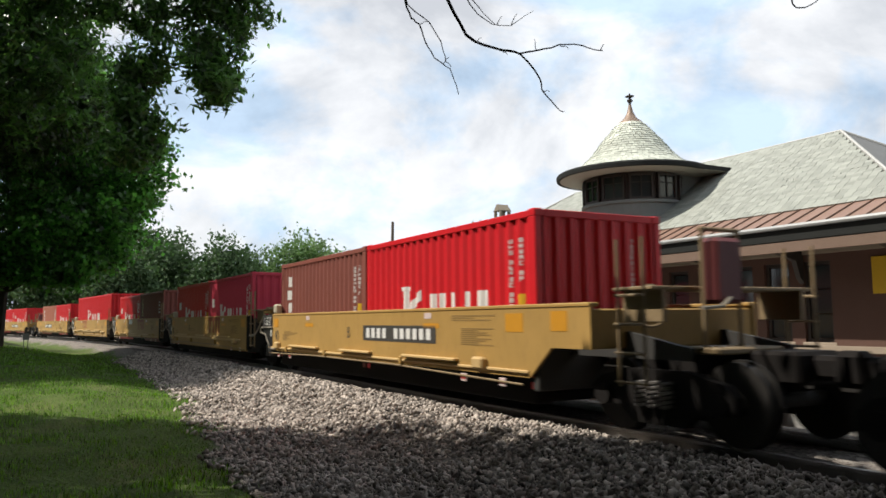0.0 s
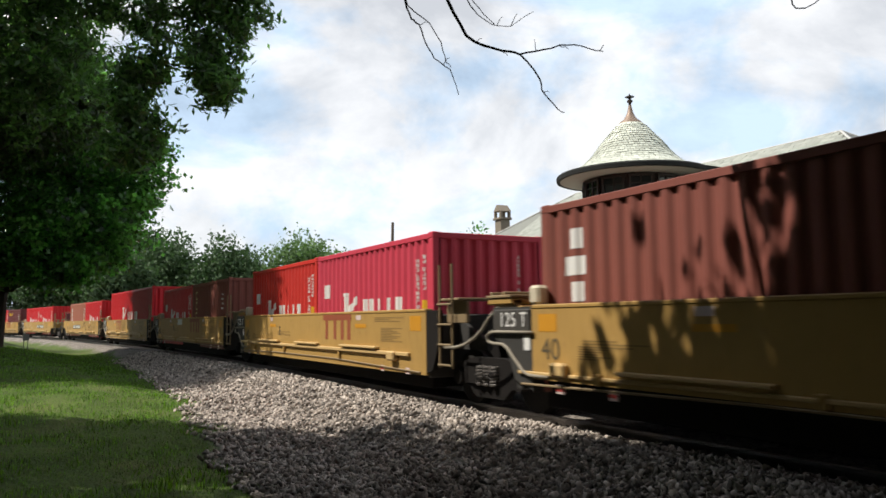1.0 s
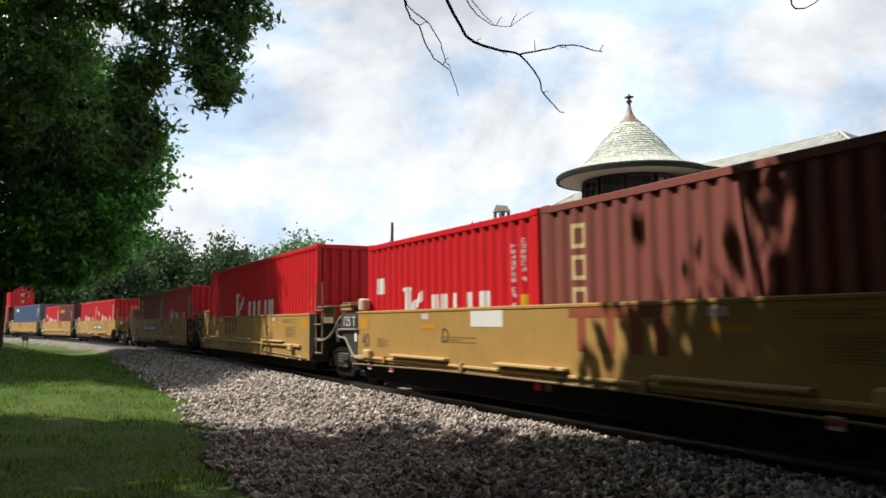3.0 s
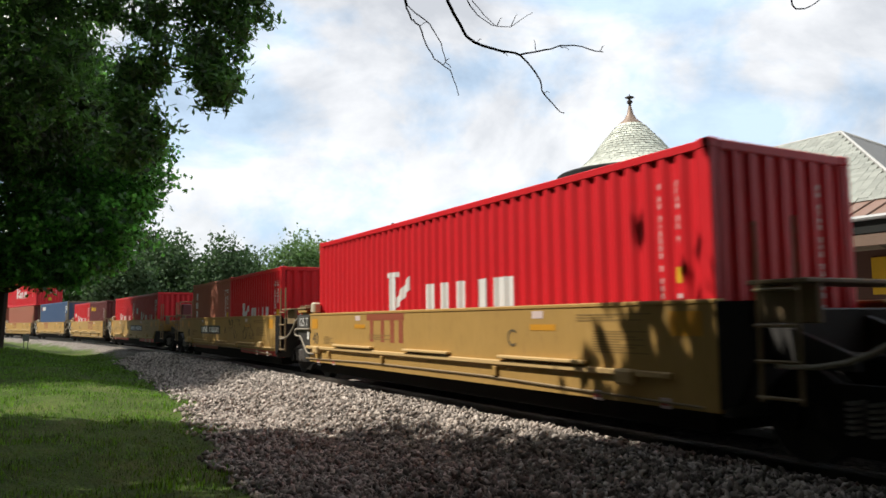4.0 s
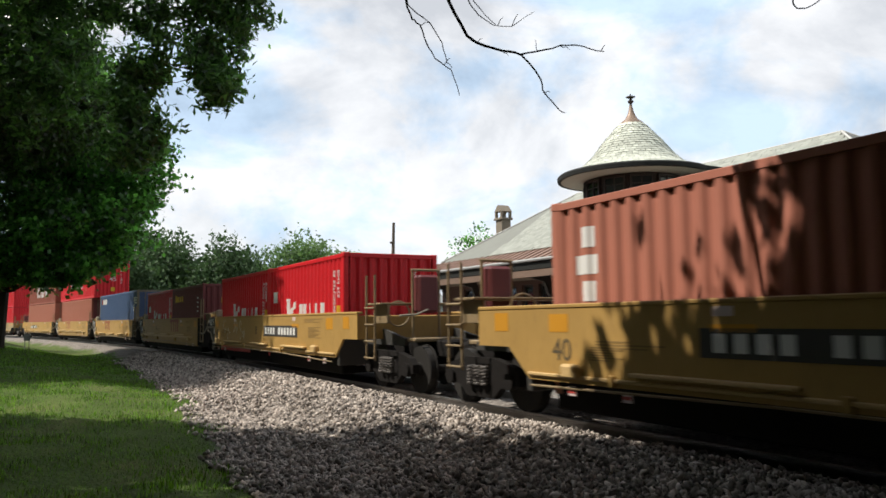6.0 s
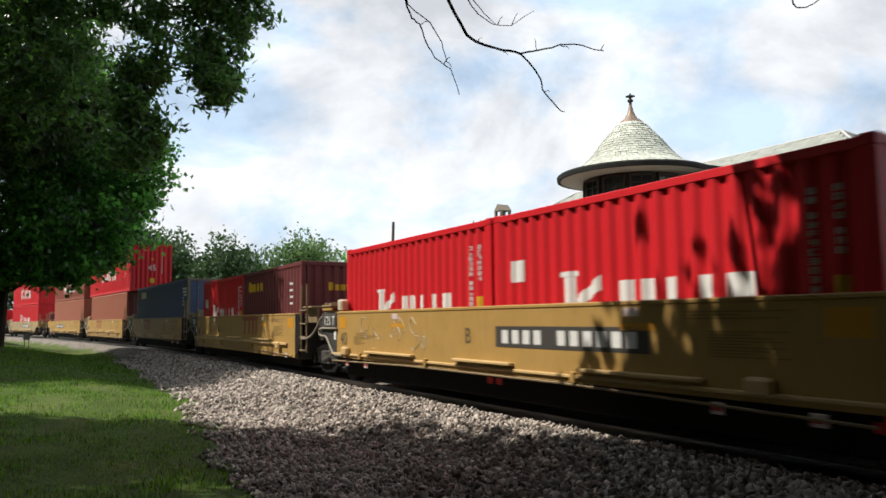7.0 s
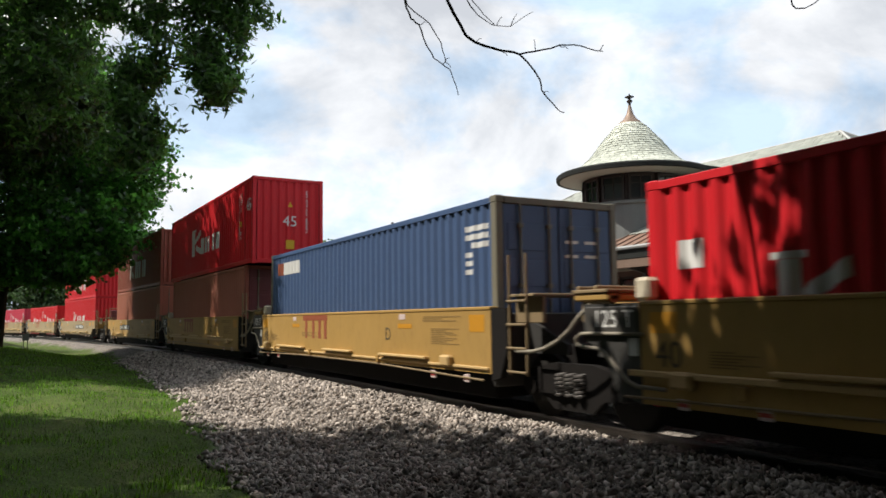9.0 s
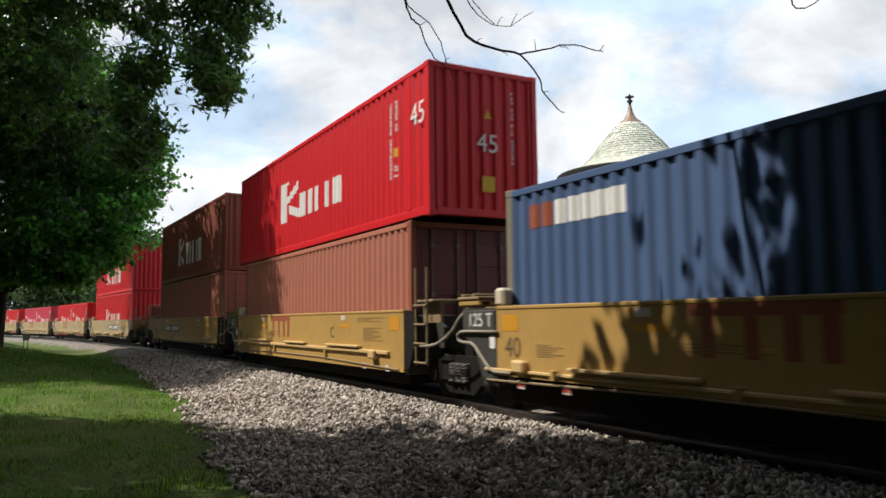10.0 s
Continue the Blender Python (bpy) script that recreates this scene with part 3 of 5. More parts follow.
def well_unit(s, kind, letter, letter_at=-2.7, low=False, plate_at=None, mark_at=None, panel=True, paint=None):
    """One well of an articulated car. kind: 'mid', 'front' (coupler at -y) or 'back' (coupler at +y). s: place of its middle."""
    names = {"mid": "intermediate well", "front": "end well with coupler", "back": "end well with coupler"}
    u = thing("well_car", "%s steel %s of an articulated freight car" % ("faded yellow" if paint is None else "dusty tan", names[kind]), "freight car", "well cars of the train")
    paint = paint or YELLOW
    e = HALF + 0.24
    zt, zb = 1.60, (0.46 if low else 0.60)
    for sx in (-1, 1):
        x0, x1 = sx * FACE, sx * (FACE - 0.05)
        lo, hi = -e, (e if kind == "back" else 5.97)
        poly = [(lo, zb), (lo, zt - 0.05), (hi, zt - 0.05), (hi, zb)]
        if kind == "front":
            poly = [(lo + 0.05, zb), (lo - 0.45, zb + 0.42), (lo - 1.25, zb + 0.42), (lo - 1.25, zt - 0.05), (hi, zt - 0.05), (hi, zb)]
        if kind == "back":
            poly = [(lo, zb), (lo, zt - 0.05), (hi + 1.25, zt - 0.05), (hi + 1.25, zb + 0.42), (hi + 0.45, zb + 0.42), (hi - 0.05, zb)]
        part("side_plate", Geo().prism(poly, 0, x0, x1), paint, u)
        ys = [q[0] for q in poly]
        part("top_chord", Geo().box(sx * (FACE + 0.012), sx * (FACE - 0.14), min(ys), max(ys), zt - 0.055, zt, 0.012), paint, u)
        part("bottom_rail", Geo().box(sx * (FACE + 0.035), sx * (FACE - 0.1), -e + 0.05, e - 0.05, 0.655, 0.70, 0.01) if not low else
             Geo().box(sx * (FACE + 0.06), sx * (FACE - 0.02), -e + 0.6, e - 0.2, 0.76, 0.83, 0.012), LEDGE, u, "pale worn bottom rail")
        # black box below the side, standing in for the shade under the well
        part("lower_sill", Geo().box(sx * (FACE - 0.28), sx * (FACE - 0.6), -e + 0.3, e - 0.3, 0.20, 0.585, 0.02), DARK, u)
        for yy, ll in ((-3.4, 1.93), (-0.13, 1.64), (3.2, 2.1)):
            z = 0.745 if not low else 0.86
            part("ledge", Geo().box(sx * (FACE + 0.10), sx * (FACE - 0.01), yy - ll / 2, yy + ll / 2, z, z + 0.045, 0.01), LEDGE, u, "pale worn step ledge")
        for yy in (-5.69, -4.59, 4.3, 5.3):
            part("reflector", Geo().box(sx * (FACE + 0.002), sx * (FACE - 0.02), yy, yy + 0.16, 0.44, 0.56, 0.006), REFLECT, u)
            part("reflector_band", Geo().box(sx * (FACE + 0.006), sx * (FACE - 0.01), yy + 0.01, yy + 0.15, 0.475, 0.515), REFRED, u)
        for yy in (-5.05, 5.35):
            part("bracket", Geo().box(sx * (FACE + 0.12), sx * (FACE - 0.01), yy - 0.17, yy + 0.13, 0.66, 0.84, 0.03), LEDGE, u)
        for yy in (-2.3, 1.7, 4.6):
            part("rail_clamp", Geo().box(sx * (FACE + 0.06), sx * (FACE - 0.01), yy - 0.05, yy + 0.05, 0.60, 0.74, 0.01), YELLOW, u)
        part("brake_pipe", Geo().tube([(sx * (FACE + 0.01), -e + 0.2, 0.50), (sx * (FACE + 0.01), -2.0, 0.58), (sx * (FACE + 0.01), 2.4, 0.58), (sx * (FACE + 0.01), e - 0.1, 0.52)], 0.017, 6), LADDER, u)
    for yy in (-5.9, -3.0, 0.0, 3.0, 5.9):
        part("cross_member", Geo().box(-FACE + 0.5, FACE - 0.5, yy - 0.15, yy + 0.15, 0.22, 0.37, 0.02), DARK, u)
    for sy in (-1, 1):
        part("end_bulkhead", Geo().box(-FACE + 0.05, FACE - 0.05, sy * (e - 0.04), sy * (e + 0.1), 0.42, 1.50, 0.02), GREY, u)
    # front end, at -y
    for sy in (-1, 1):
        outer = (kind == "front" and sy < 0) or (kind == "back" and sy > 0)
        reach = 1.25 if outer else 0.0
        for sx in (-1, 1):
            if not outer:
                poly = [(sy * (e + 0.004), 0.50), (sy * (e + 0.004), zt - 0.03), (sy * (e + 0.42), zt - 0.03), (sy * (e + 0.42), 0.98), (sy * (e + 0.22), 0.56)]
                if sy > 0:
                    poly = [(5.974, 0.44), (5.974, zt - 0.02), (6.95, zt - 0.02), (6.95, 1.14), (6.62, 1.02), (6.40, 0.56)]
                part("end_post", Geo().prism(poly, 0, sx * (FACE - 0.004), sx * (FACE - 0.10)), GREY if sy > 0 else DARK, u, "grimy grey end post" if sy > 0 else "black grimy end post")
            if sy > 0 and not outer:
                part("guide_block", Geo().box(sx * (FACE - 0.06), sx * (FACE - 0.26), 5.90, 6.13, zt, zt + 0.27, 0.04), OFFWHITE, u)
        # centre sill to the truck
        tip = 1.30 if not outer else 3.25
        part("centre_sill", Geo().box(-0.38, 0.38, sy * (e + 0.1), sy * (e + tip), 0.66, 1.02, 0.04), DARK, u)
        part("end_gusset", Geo().prism([(sy * e, 0.9), (sy * e, 1.45), (sy * (e + 1.05 + reach), 1.04), (sy * (e + 1.05 + reach), 0.9)], 0, -0.9, -0.82), GREY, u)
        part("end_gusset", Geo().prism([(sy * e, 0.9), (sy * e, 1.45), (sy * (e + 1.05 + reach), 1.04), (sy * (e + 1.05 + reach), 0.9)], 0, 0.82, 0.9), GREY, u)
        # walkway
        y0, y1 = sy * (e + 0.30 + reach), sy * (e + 0.95 + reach)
        part("walkway", Geo().box(-FACE + 0.1, FACE - 0.1, y0, y1, zt + 0.12, zt + 0.165, 0.01), LADDER, u, "open steel crossover platform")
        for sx in (-1, 1):
            part("walkway_bracket", Geo().box(sx * (FACE - 0.25), sx * (FACE - 0.32), y0, y1, zt - 0.25, zt + 0.12, 0.01), LADDER, u)
        if sy < 0 or outer:
            for side in (-1, 1):
                ladder(u, sy * (e + 0.72 + reach) - 0.2, 0.62, zt + 0.1, side, 0.42, tall=0.62)
        else:
            box = Geo().box(-FACE + 0.12, -0.7, sy * (e + 0.30), sy * (e + 0.95), zt + 0.02, zt + 0.11, 0.02)
            box.box(-FACE + 0.2, -0.9, sy * (e + 0.18), sy * (e + 0.5), zt - 0.2, zt + 0.0, 0.02)
            part("equipment_box", box, YELLOW, u)
            hx = -FACE - 0.03
            part("air_hose", Geo().tube([(hx + 0.1, 6.9, 1.58), (hx, 7.02, 1.42), (hx, 7.2, 1.26), (hx, 7.45, 1.12), (hx, 7.72, 1.02), (hx, 8.0, 0.97), (hx + 0.02, 8.4, 0.96)], 0.026, 7), HOSE, u, "pale dusty rubber air hose", smooth=True)
            part("brake_pipe", Geo().tube([(hx, 5.92, 1.225), (hx, 6.8, 1.225), (hx, 6.98, 1.215), (hx, 7.07, 1.16), (hx, 7.04, 1.08), (hx, 6.9, 1.055), (hx, 6.66, 1.05), (hx, 6.54, 1.00),
                                           (hx, 6.40, 0.88), (hx, 6.16, 0.69), (hx, 6.02, 0.645), (hx, 5.6, 0.64)], 0.024, 7), HOSE, u, "pale grey bent brake pipe", smooth=True)
            rig = Geo()
            for k in range(4):
                yy = e + 0.42 + 0.17 * k
                rig.box(-FACE + 0.2, -0.6, yy, yy + 0.07, zt + 0.115, zt + 0.17 + 0.05 * (k % 2), 0.012)
            rig.box(-FACE + 0.16, -FACE + 0.3, e + 0.3, e + 0.62, zt - 0.02, zt + 0.1, 0.02)
            part("hose_bracket", rig, LADDER, u)
        if outer:
            part("coupler", Geo().box(-0.14, 0.14, sy * (e + 3.1), sy * (e + 3.72), 0.72, 0.98, 0.05).box(-0.2, 0.06, sy * (e + 3.5), sy * (e + 3.78), 0.66, 1.04, 0.06), DARK, u)
            part("end_cover", Geo().box(-FACE + 0.05, FACE - 0.05, sy * (e + 1.1), sy * (e + 1.22), 1.02, 1.52, 0.02), YELLOW, u)
            part("orange_panel", Geo().box(-FACE - 0.004, -FACE + 0.01, sy * (e + 0.45), sy * (e + 0.80), 1.24, 1.50), ORANGE, u)
            yb = sy * (e + 2.35)
            stand = Geo()
            for xx in (-0.75, -0.15):
                stand.tube([(xx, yb, 1.0), (xx, yb, 2.42)], 0.028, 6)
            stand.tube([(-0.78, yb, 2.42), (-0.12, yb, 2.42)], 0.028, 6).box(-0.85, 0.2, yb - 0.3, yb + 0.3, 0.98, 1.06, 0.02)
            bs = part("brake_stand", stand, LADDER, u, "tan steel hand brake stand")
            part("brake_housing", Geo().box(-0.68, -0.22, yb - 0.14, yb + 0.14, 1.55, 2.32, 0.05), MAROON, bs, "dark maroon brake housing")
            part("release_lever", Geo().tube([(-0.5, yb - 0.17, 1.62), (-0.85, yb - 0.35, 1.52), (-1.25, yb - 0.42, 1.50)], 0.022, 6), HOSE, bs)
            part("brake_wheel", Geo().turn([(0.26, -0.015), (0.285, 0.0), (0.26, 0.015), (0.245, 0.0), (0.26, -0.015)], 20), LADDER, u).matrix_basis = pose(-0.6, sy * (e + 1.36), 1.55, 90, 0, 0)
    # trucks
    if kind == "front":
        truck(u, -(HALF + 2.15))
    else:
        truck(u, -(HALF + 1.615))
    if kind == "back":
        truck(u, HALF + 2.15)
    # lettering on both long sides is alike; only the shown side is lettered
    X = -FACE - 0.004
    st = Geo()
    bars(st, -4.15, 1.45, 1.35, 0.018, 3)
    bars(st, -4.45, 1.25, 0.95, 0.016, 9)
    bars(st, 2.4 if kind == "mid" else 4.9, 1.12, 1.2, 0.02, 3)
    bars(st, 5.0, 1.05, 0.6, 0.016, 6)
    tagged(part("stencilling", st, STENCIL, u, "faded stencilled lines"), kind="stuff")
    words(letter, 0.34, side_text(letter_at, 1.14, X), MARKBLACK, u, "unit_letter", "dark stencilled letter")
    words("40", 0.40, side_text(5.56, 1.0, X), MARKBLACK, u, "well_size_number", "dark stencilled number")
    part("orange_panel", Geo().box(X, X + 0.005, -e + 0.18, -e + 0.62, 1.22, 1.48), ORANGE, u)
    part("orange_panel", Geo().box(X, X + 0.005, 5.42, 5.82, 1.24, 1.47), ORANGE, u)
    for yy in (-3.4, 2.9):
        part("orange_panel", Geo().box(X, X + 0.005, yy - 0.32, yy + 0.25, 1.26, 1.34), ORANGE, u)
        part("notice", Geo().box(X, X + 0.005, yy - 0.05, yy + 0.2, 1.42, 1.52), REFLECT, u)
    if mark_at is not None:
        y = mark_at
        for y0, y1, z0, z1 in ((-1.72, 0.0, 1.42, 1.555), (-0.33, -0.17, 1.0, 1.418), (-0.85, -0.69, 1.0, 1.418), (-1.30, -1.12, 1.0, 1.418), (-1.68, -1.50, 1.0, 1.418)):
            part("painted_bar", Geo().box(X, X + 0.004, y + y0, y + y1, z0, z1), MARKRED, u, "large faded red painted bar")
    if plate_at is not None:
        part("number_panel", Geo().box(X, X + 0.004, plate_at - 3.12, plate_at, 1.0, 1.30), PLATE, u, "dark panel with pale number bars")
        y = plate_at - 0.14
        for k in range(11):
            if k != 4:
                part("number_bar", Geo().box(X - 0.003, X - 0.0005, y - 0.19, y - 0.03, 1.055, 1.245), WHITE, u)
            y -= 0.26
    if panel and kind != "back":
        pn = part("load_panel", Geo().box(X - 0.02, X + 0.02, 6.0, 6.90, 1.24, 1.545, 0.012), PLATE, u)
        words("125 T", 0.29, side_text(6.40, 1.39, X - 0.024), WHITE, u, "load_lettering", "white lettering")
        part("white_tag", Geo().box(X - 0.003, X + 0.003, 6.02, 6.16, 0.98, 1.18), WHITE, u)
    MOVING.append((u, s, 0.0))
    return u


# places of the wells' middles on the train
S = {}
front = 8.70
for k in range(1, 17):
    S[k] = front + HALF
    front += 15.42 + (4.60 if k in (5, 10, 15) else 0.0)
S[0] = 8.70 - 7.83 - HALF

well_unit(S[0], "back", "A")
well_unit(S[1], "front", "B", 0.31, plate_at=-0.49)
well_unit(S[2], "mid", "E", 2.2, low=True, mark_at=-1.2)
patched = well_unit(S[3], "mid", "D", 2.26, mark_at=-0.96)
part("white_patch", Geo().box(-FACE - 0.004, -FACE + 0.002, 0.55, 1.45, 1.30, 1.54), WHITE, patched, "white painted-over patch")
well_unit(S[4], "mid", "C", -2.7, low=True, mark_at=2.5)
scrawled = well_unit(S[5], "back", "A", -0.62, plate_at=3.28)


def scrawl(unit, y0, y1, z0, z1, count, material, seed):
    """Looping sprayed strokes that spell nothing."""
    rng = random.Random(seed)
    for k in range(count):
        y, z = y0 + (y1 - y0) * (k + rng.random()) / count, rng.uniform(z0, z1)
        a, r, pts = rng.uniform(0, 6), rng.uniform(0.05, 0.11), []
        for i in range(14):
            a += rng.uniform(-0.5, 1.1)
            y, z = y + r * 0.5 * math.cos(a), min(z1 + 0.1, max(z0 - 0.1, z + r * 0.8 * math.sin(a)))
            pts.append((-FACE - 0.001, y, z))
        part("sprayed_stroke", Geo().tube(pts, 0.009, 4), material, unit)


scrawl(scrawled, -0.9, -4.2, 1.0, 1.4, 15, MARKBLACK, 2)
tagged_unit = well_unit(S[6], "front", "B", 0.31, plate_at=-0.49)
scrawl(tagged_unit, 4.6, 1.6, 0.95, 1.35, 10, OFFWHITE, 5)
well_unit(S[7], "mid", "E", 2.2, mark_at=-1.1, low=True)
well_unit(S[8], "mid", "D", -2.71, mark_at=2.31)
well_unit(S[9], "mid", "C", -2.67, low=True, mark_at=2.17)
well_unit(S[10], "back", "A", -0.62, plate_at=3.28)
well_unit(S[11], "front", "B", 0.31, plate_at=-0.49, paint=YELLOW_DULL)
for k in (12, 13, 14):
    well_unit(S[k], "mid", "EDC"[k - 12], low=k == 13, mark_at=2.0, paint=YELLOW_DULL)
well_unit(S[15], "back", "A", -0.62, plate_at=3.28)
well_unit(S[16], "front", "B")

F20, F40, F45 = 6.058, 12.192, 13.716
LOW, HIGH, REST = 2.591, 2.896, 0.40
Q = 3.067


def pair(k, a, b):
    """Two short containers in well k: a in front, b behind."""
    for (paint, label, marks), y in ((a, -Q), (b, Q)):
        container("freight_container", F20, LOW, paint, label, S[k] + y, REST, marks=marks, end_code=not marks.startswith("gold"))


KL = "bright red corrugated short freight container with white painted blocks"
pair(1, (RED, KL, "kline_low"), (RUST, "rust-brown corrugated short freight container with white column of marks", "column"))
pair(2, (PINK, "faded pinkish-red corrugated short freight container", "kline"), (RED_B, "orange-red corrugated short freight container with white blocks", "kline"))
pair(3, (RUST, "rust-brown corrugated short freight container with pale yellow column of marks", "gold_column"), (RED, KL, "kline"))
container("freight_container", F40, HIGH, RED, "bright red corrugated long freight container with large white blocks", S[4], REST + 0.05)
pair(5, (RED, KL, "kline_low"), (SALMON, "faded brown corrugated short freight container with white column of marks", "column"))
pair(6, (RED, KL, "kline"), (RED, KL, "kline_low"))
pair(7, (MAROON, "dark maroon corrugated short freight container with yellow blocks", "gold_name"), (RED, KL, "kline"))
container("freight_container", F40, HIGH, BLUE, "dull blue corrugated freight container with doors closed", S[8], REST + 0.045, doors=True, frame_paint=GREYPOST, marks="lease", end_code=False)
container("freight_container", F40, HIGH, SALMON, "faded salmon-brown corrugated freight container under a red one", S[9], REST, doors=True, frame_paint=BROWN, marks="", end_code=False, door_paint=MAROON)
top45 = container("freight_container", F45, HIGH, RED, "bright red extra-long freight container stacked on a brown one", S[9], REST + HIGH + 0.01)
EL = -F45 / 2
words("45", 0.50, end_text(0.05, 1.42, EL - 0.004), WHITE, top45, "size_number", "white painted number")
words("45", 0.60, side_text(EL + 0.42, 1.95, -1.232), WHITE, top45, "size_number", "white painted number")
part("yellow_notice", Geo().box(-0.08, 0.20, EL - 0.003, EL + 0.01, 0.50, 0.80), GOLD, top45)
part("yellow_triangle", Geo().prism([(-0.02, 1.92), (0.14, 1.92), (0.06, 2.10)], 1, EL - 0.003, EL + 0.01), GOLD, top45)
part("intermediate_post", Geo().box(-1.226, -1.15, EL + 0.74, EL + 0.92, 0.17, 2.77, 0.012), RED, top45)
container("freight_container", F40, HIGH, SALMON, "faded brown corrugated freight container under another", S[10], REST, doors=True, marks="", end_code=False)
container("freight_container", F40, HIGH, BROWN, "oxide-brown freight container stacked on another, white blocks", S[10], REST + HIGH + 0.01)
container("freight_container", F40, HIGH, RED, "bright red corrugated long freight container under another", S[11], REST)
container("freight_container", F40, HIGH, RED, "bright red long freight container stacked on another", S[11], REST + HIGH + 0.01)
pair(12, (RED, KL, "kline"), (RED, KL, "kline_low"))
pair(13, (PINK, "faded pinkish-red corrugated short freight container", "kline"), (PINK, "faded pinkish-red corrugated short freight container", "kline"))
pair(14, (RED, KL, "kline"), (BROWN, "oxide-brown corrugated short freight container", ""))
pair(15, (RED, KL, "kline"), (RED, KL, "kline_low"))

# ---------------------------------------------------------------- ground and track
def make_ground():
    xs = np.unique(np.concatenate([np.linspace(-6, 12, 91), np.linspace(-60, -6, 28), np.linspace(12, 70, 30), [-2500, -900, -350, -150, 150, 350, 900, 2500]]))
    ys = np.unique(np.concatenate([np.linspace(-4, 40, 177), np.linspace(-60, -4, 20), np.linspace(40, 140, 70), [-2500, -900, -300, 200, 350, 900, 2500]]))
    v, val = [], []
    for y in ys:
        for x in xs:
            v.append((x, y, ground_z(x, y)))
            val.append(is_grass(x, y))
    nx = len(xs)
    f = [(j * nx + i, j * nx + i + 1, (j + 1) * nx + i + 1, (j + 1) * nx + i) for j in range(len(ys) - 1) for i in range(nx - 1)]
    me = bpy.data.meshes.new("ground")
    me.from_pydata(v, [], f)
    at = me.attributes.new("turf", "FLOAT", "POINT")
    at.data.foreach_set("value", val)
    me.polygons.foreach_set("use_smooth", [True] * len(me.polygons))
    m = bpy.data.materials.new("gravel_and_turf")
    m.use_nodes = True
    t = m.node_tree
    b = t.nodes["Principled BSDF"]
    b.inputs["Roughness"].default_value = 0.95
    b.inputs["Specular IOR Level"].default_value = 0.2
    co = node(t, "ShaderNodeTexCoord")
    vo = node(t, "ShaderNodeTexVoronoi", Scale=17.0)
    n1 = node(t, "ShaderNodeTexNoise", Scale=0.8, Detail=6.0)
    n2 = node(t, "ShaderNodeTexNoise", Scale=9.0, Detail=6.0)
    for n in (vo, n1, n2):
        link(t, co.outputs["Object"], n.inputs["Vector"])
    gr = node(t, "ShaderNodeValToRGB")
    gr.color_ramp.elements[0].color, gr.color_ramp.elements[1].color = (0.08, 0.068, 0.058, 1), (0.25, 0.22, 0.195, 1)
    sep = node(t, "ShaderNodeSeparateColor")
    link(t, vo.outputs["Color"], sep.inputs[0])
    link(t, sep.outputs[0], gr.inputs[0])
    tf = node(t, "ShaderNodeValToRGB")
    tf.color_ramp.elements[0].color, tf.color_ramp.elements[1].color = (0.022, 0.042, 0.009, 1), (0.095, 0.135, 0.026, 1)
    n2.inputs["Scale"].default_value = 4.0
    link(t, n2.outputs[0], tf.inputs[0])
    patch = node(t, "ShaderNodeTexNoise", Scale=0.55, Detail=7.0, Roughness=0.65)
    link(t, co.outputs["Object"], patch.inputs["Vector"])
    pr = node(t, "ShaderNodeValToRGB")
    pr.color_ramp.elements[0].position, pr.color_ramp.elements[1].position = 0.5, 0.7
    link(t, patch.outputs[0], pr.inputs[0])
    dry = node(t, "ShaderNodeMixRGB")
    dry.inputs[2].default_value = (0.10, 0.11, 0.035, 1)
    link(t, pr.outputs[0], dry.inputs[0])
    link(t, tf.outputs[0], dry.inputs[1])
    a = node(t, "ShaderNodeAttribute")
    a.attribute_name = "turf"
    mx_ = node(t, "ShaderNodeMixRGB")
    link(t, a.outputs["Fac"], mx_.inputs[0])
    link(t, gr.outputs[0], mx_.inputs[1])
    link(t, dry.outputs[0], mx_.inputs[2])
    mu = node(t, "ShaderNodeMixRGB", Fac=0.5)
    mu.blend_type = "OVERLAY"
    link(t, mx_.outputs[0], mu.inputs[1])
    link(t, n1.outputs[0], mu.inputs[2])
    link(t, mu.outputs[0], b.inputs["Base Color"])
    bp = node(t, "ShaderNodeBump", Strength=0.7, Distance=0.04)
    link(t, vo.outputs["Distance"], bp.inputs["Height"])
    link(t, bp.outputs[0], b.inputs["Normal"])
    me.materials.append(m)
    tagged(new("ground", me), "grassy ground with a grey gravel railway bank", "ground", kind="structure")


make_ground()


def make_track():
    tr = thing("track", "steel rails on dark wooden sleepers in gravel", "railway track", kind="structure")
    for side in (-0.755, 0.755):
        g = Geo()
        prof = [(-0.07, -0.17), (0.07, -0.17), (0.07, -0.155), (0.012, -0.135), (0.012, -0.05), (0.036, -0.04), (0.036, -0.004), (0.028, 0.0),
                (-0.028, 0.0), (-0.036, -0.004), (-0.036, -0.04), (-0.012, -0.05), (-0.012, -0.135), (-0.07, -0.155)]
        st = [-40 + 4 * i for i in range(60)]
        v = []
        for s in st:
            m = on_line(s)
            v += [m @ Vector((side + x, 0, z)) for x, z in prof]
        n = len(prof)
        f = [(i * n + k, i * n + (k + 1) % n, (i + 1) * n + (k + 1) % n, (i + 1) * n + k) for i in range(len(st) - 1) for k in range(n)]
        part("rail", g.add(v, f), STEEL, tr)
    tie = Geo().box(-1.3, 1.3, -0.115, 0.115, -0.33, -0.165, 0.012).mesh("sleeper", TIE)
    for i in range(190):
        ob = part("sleeper", tie, None, tr)
        ob.matrix_basis = on_line(-8 + i * 0.53)


make_track()


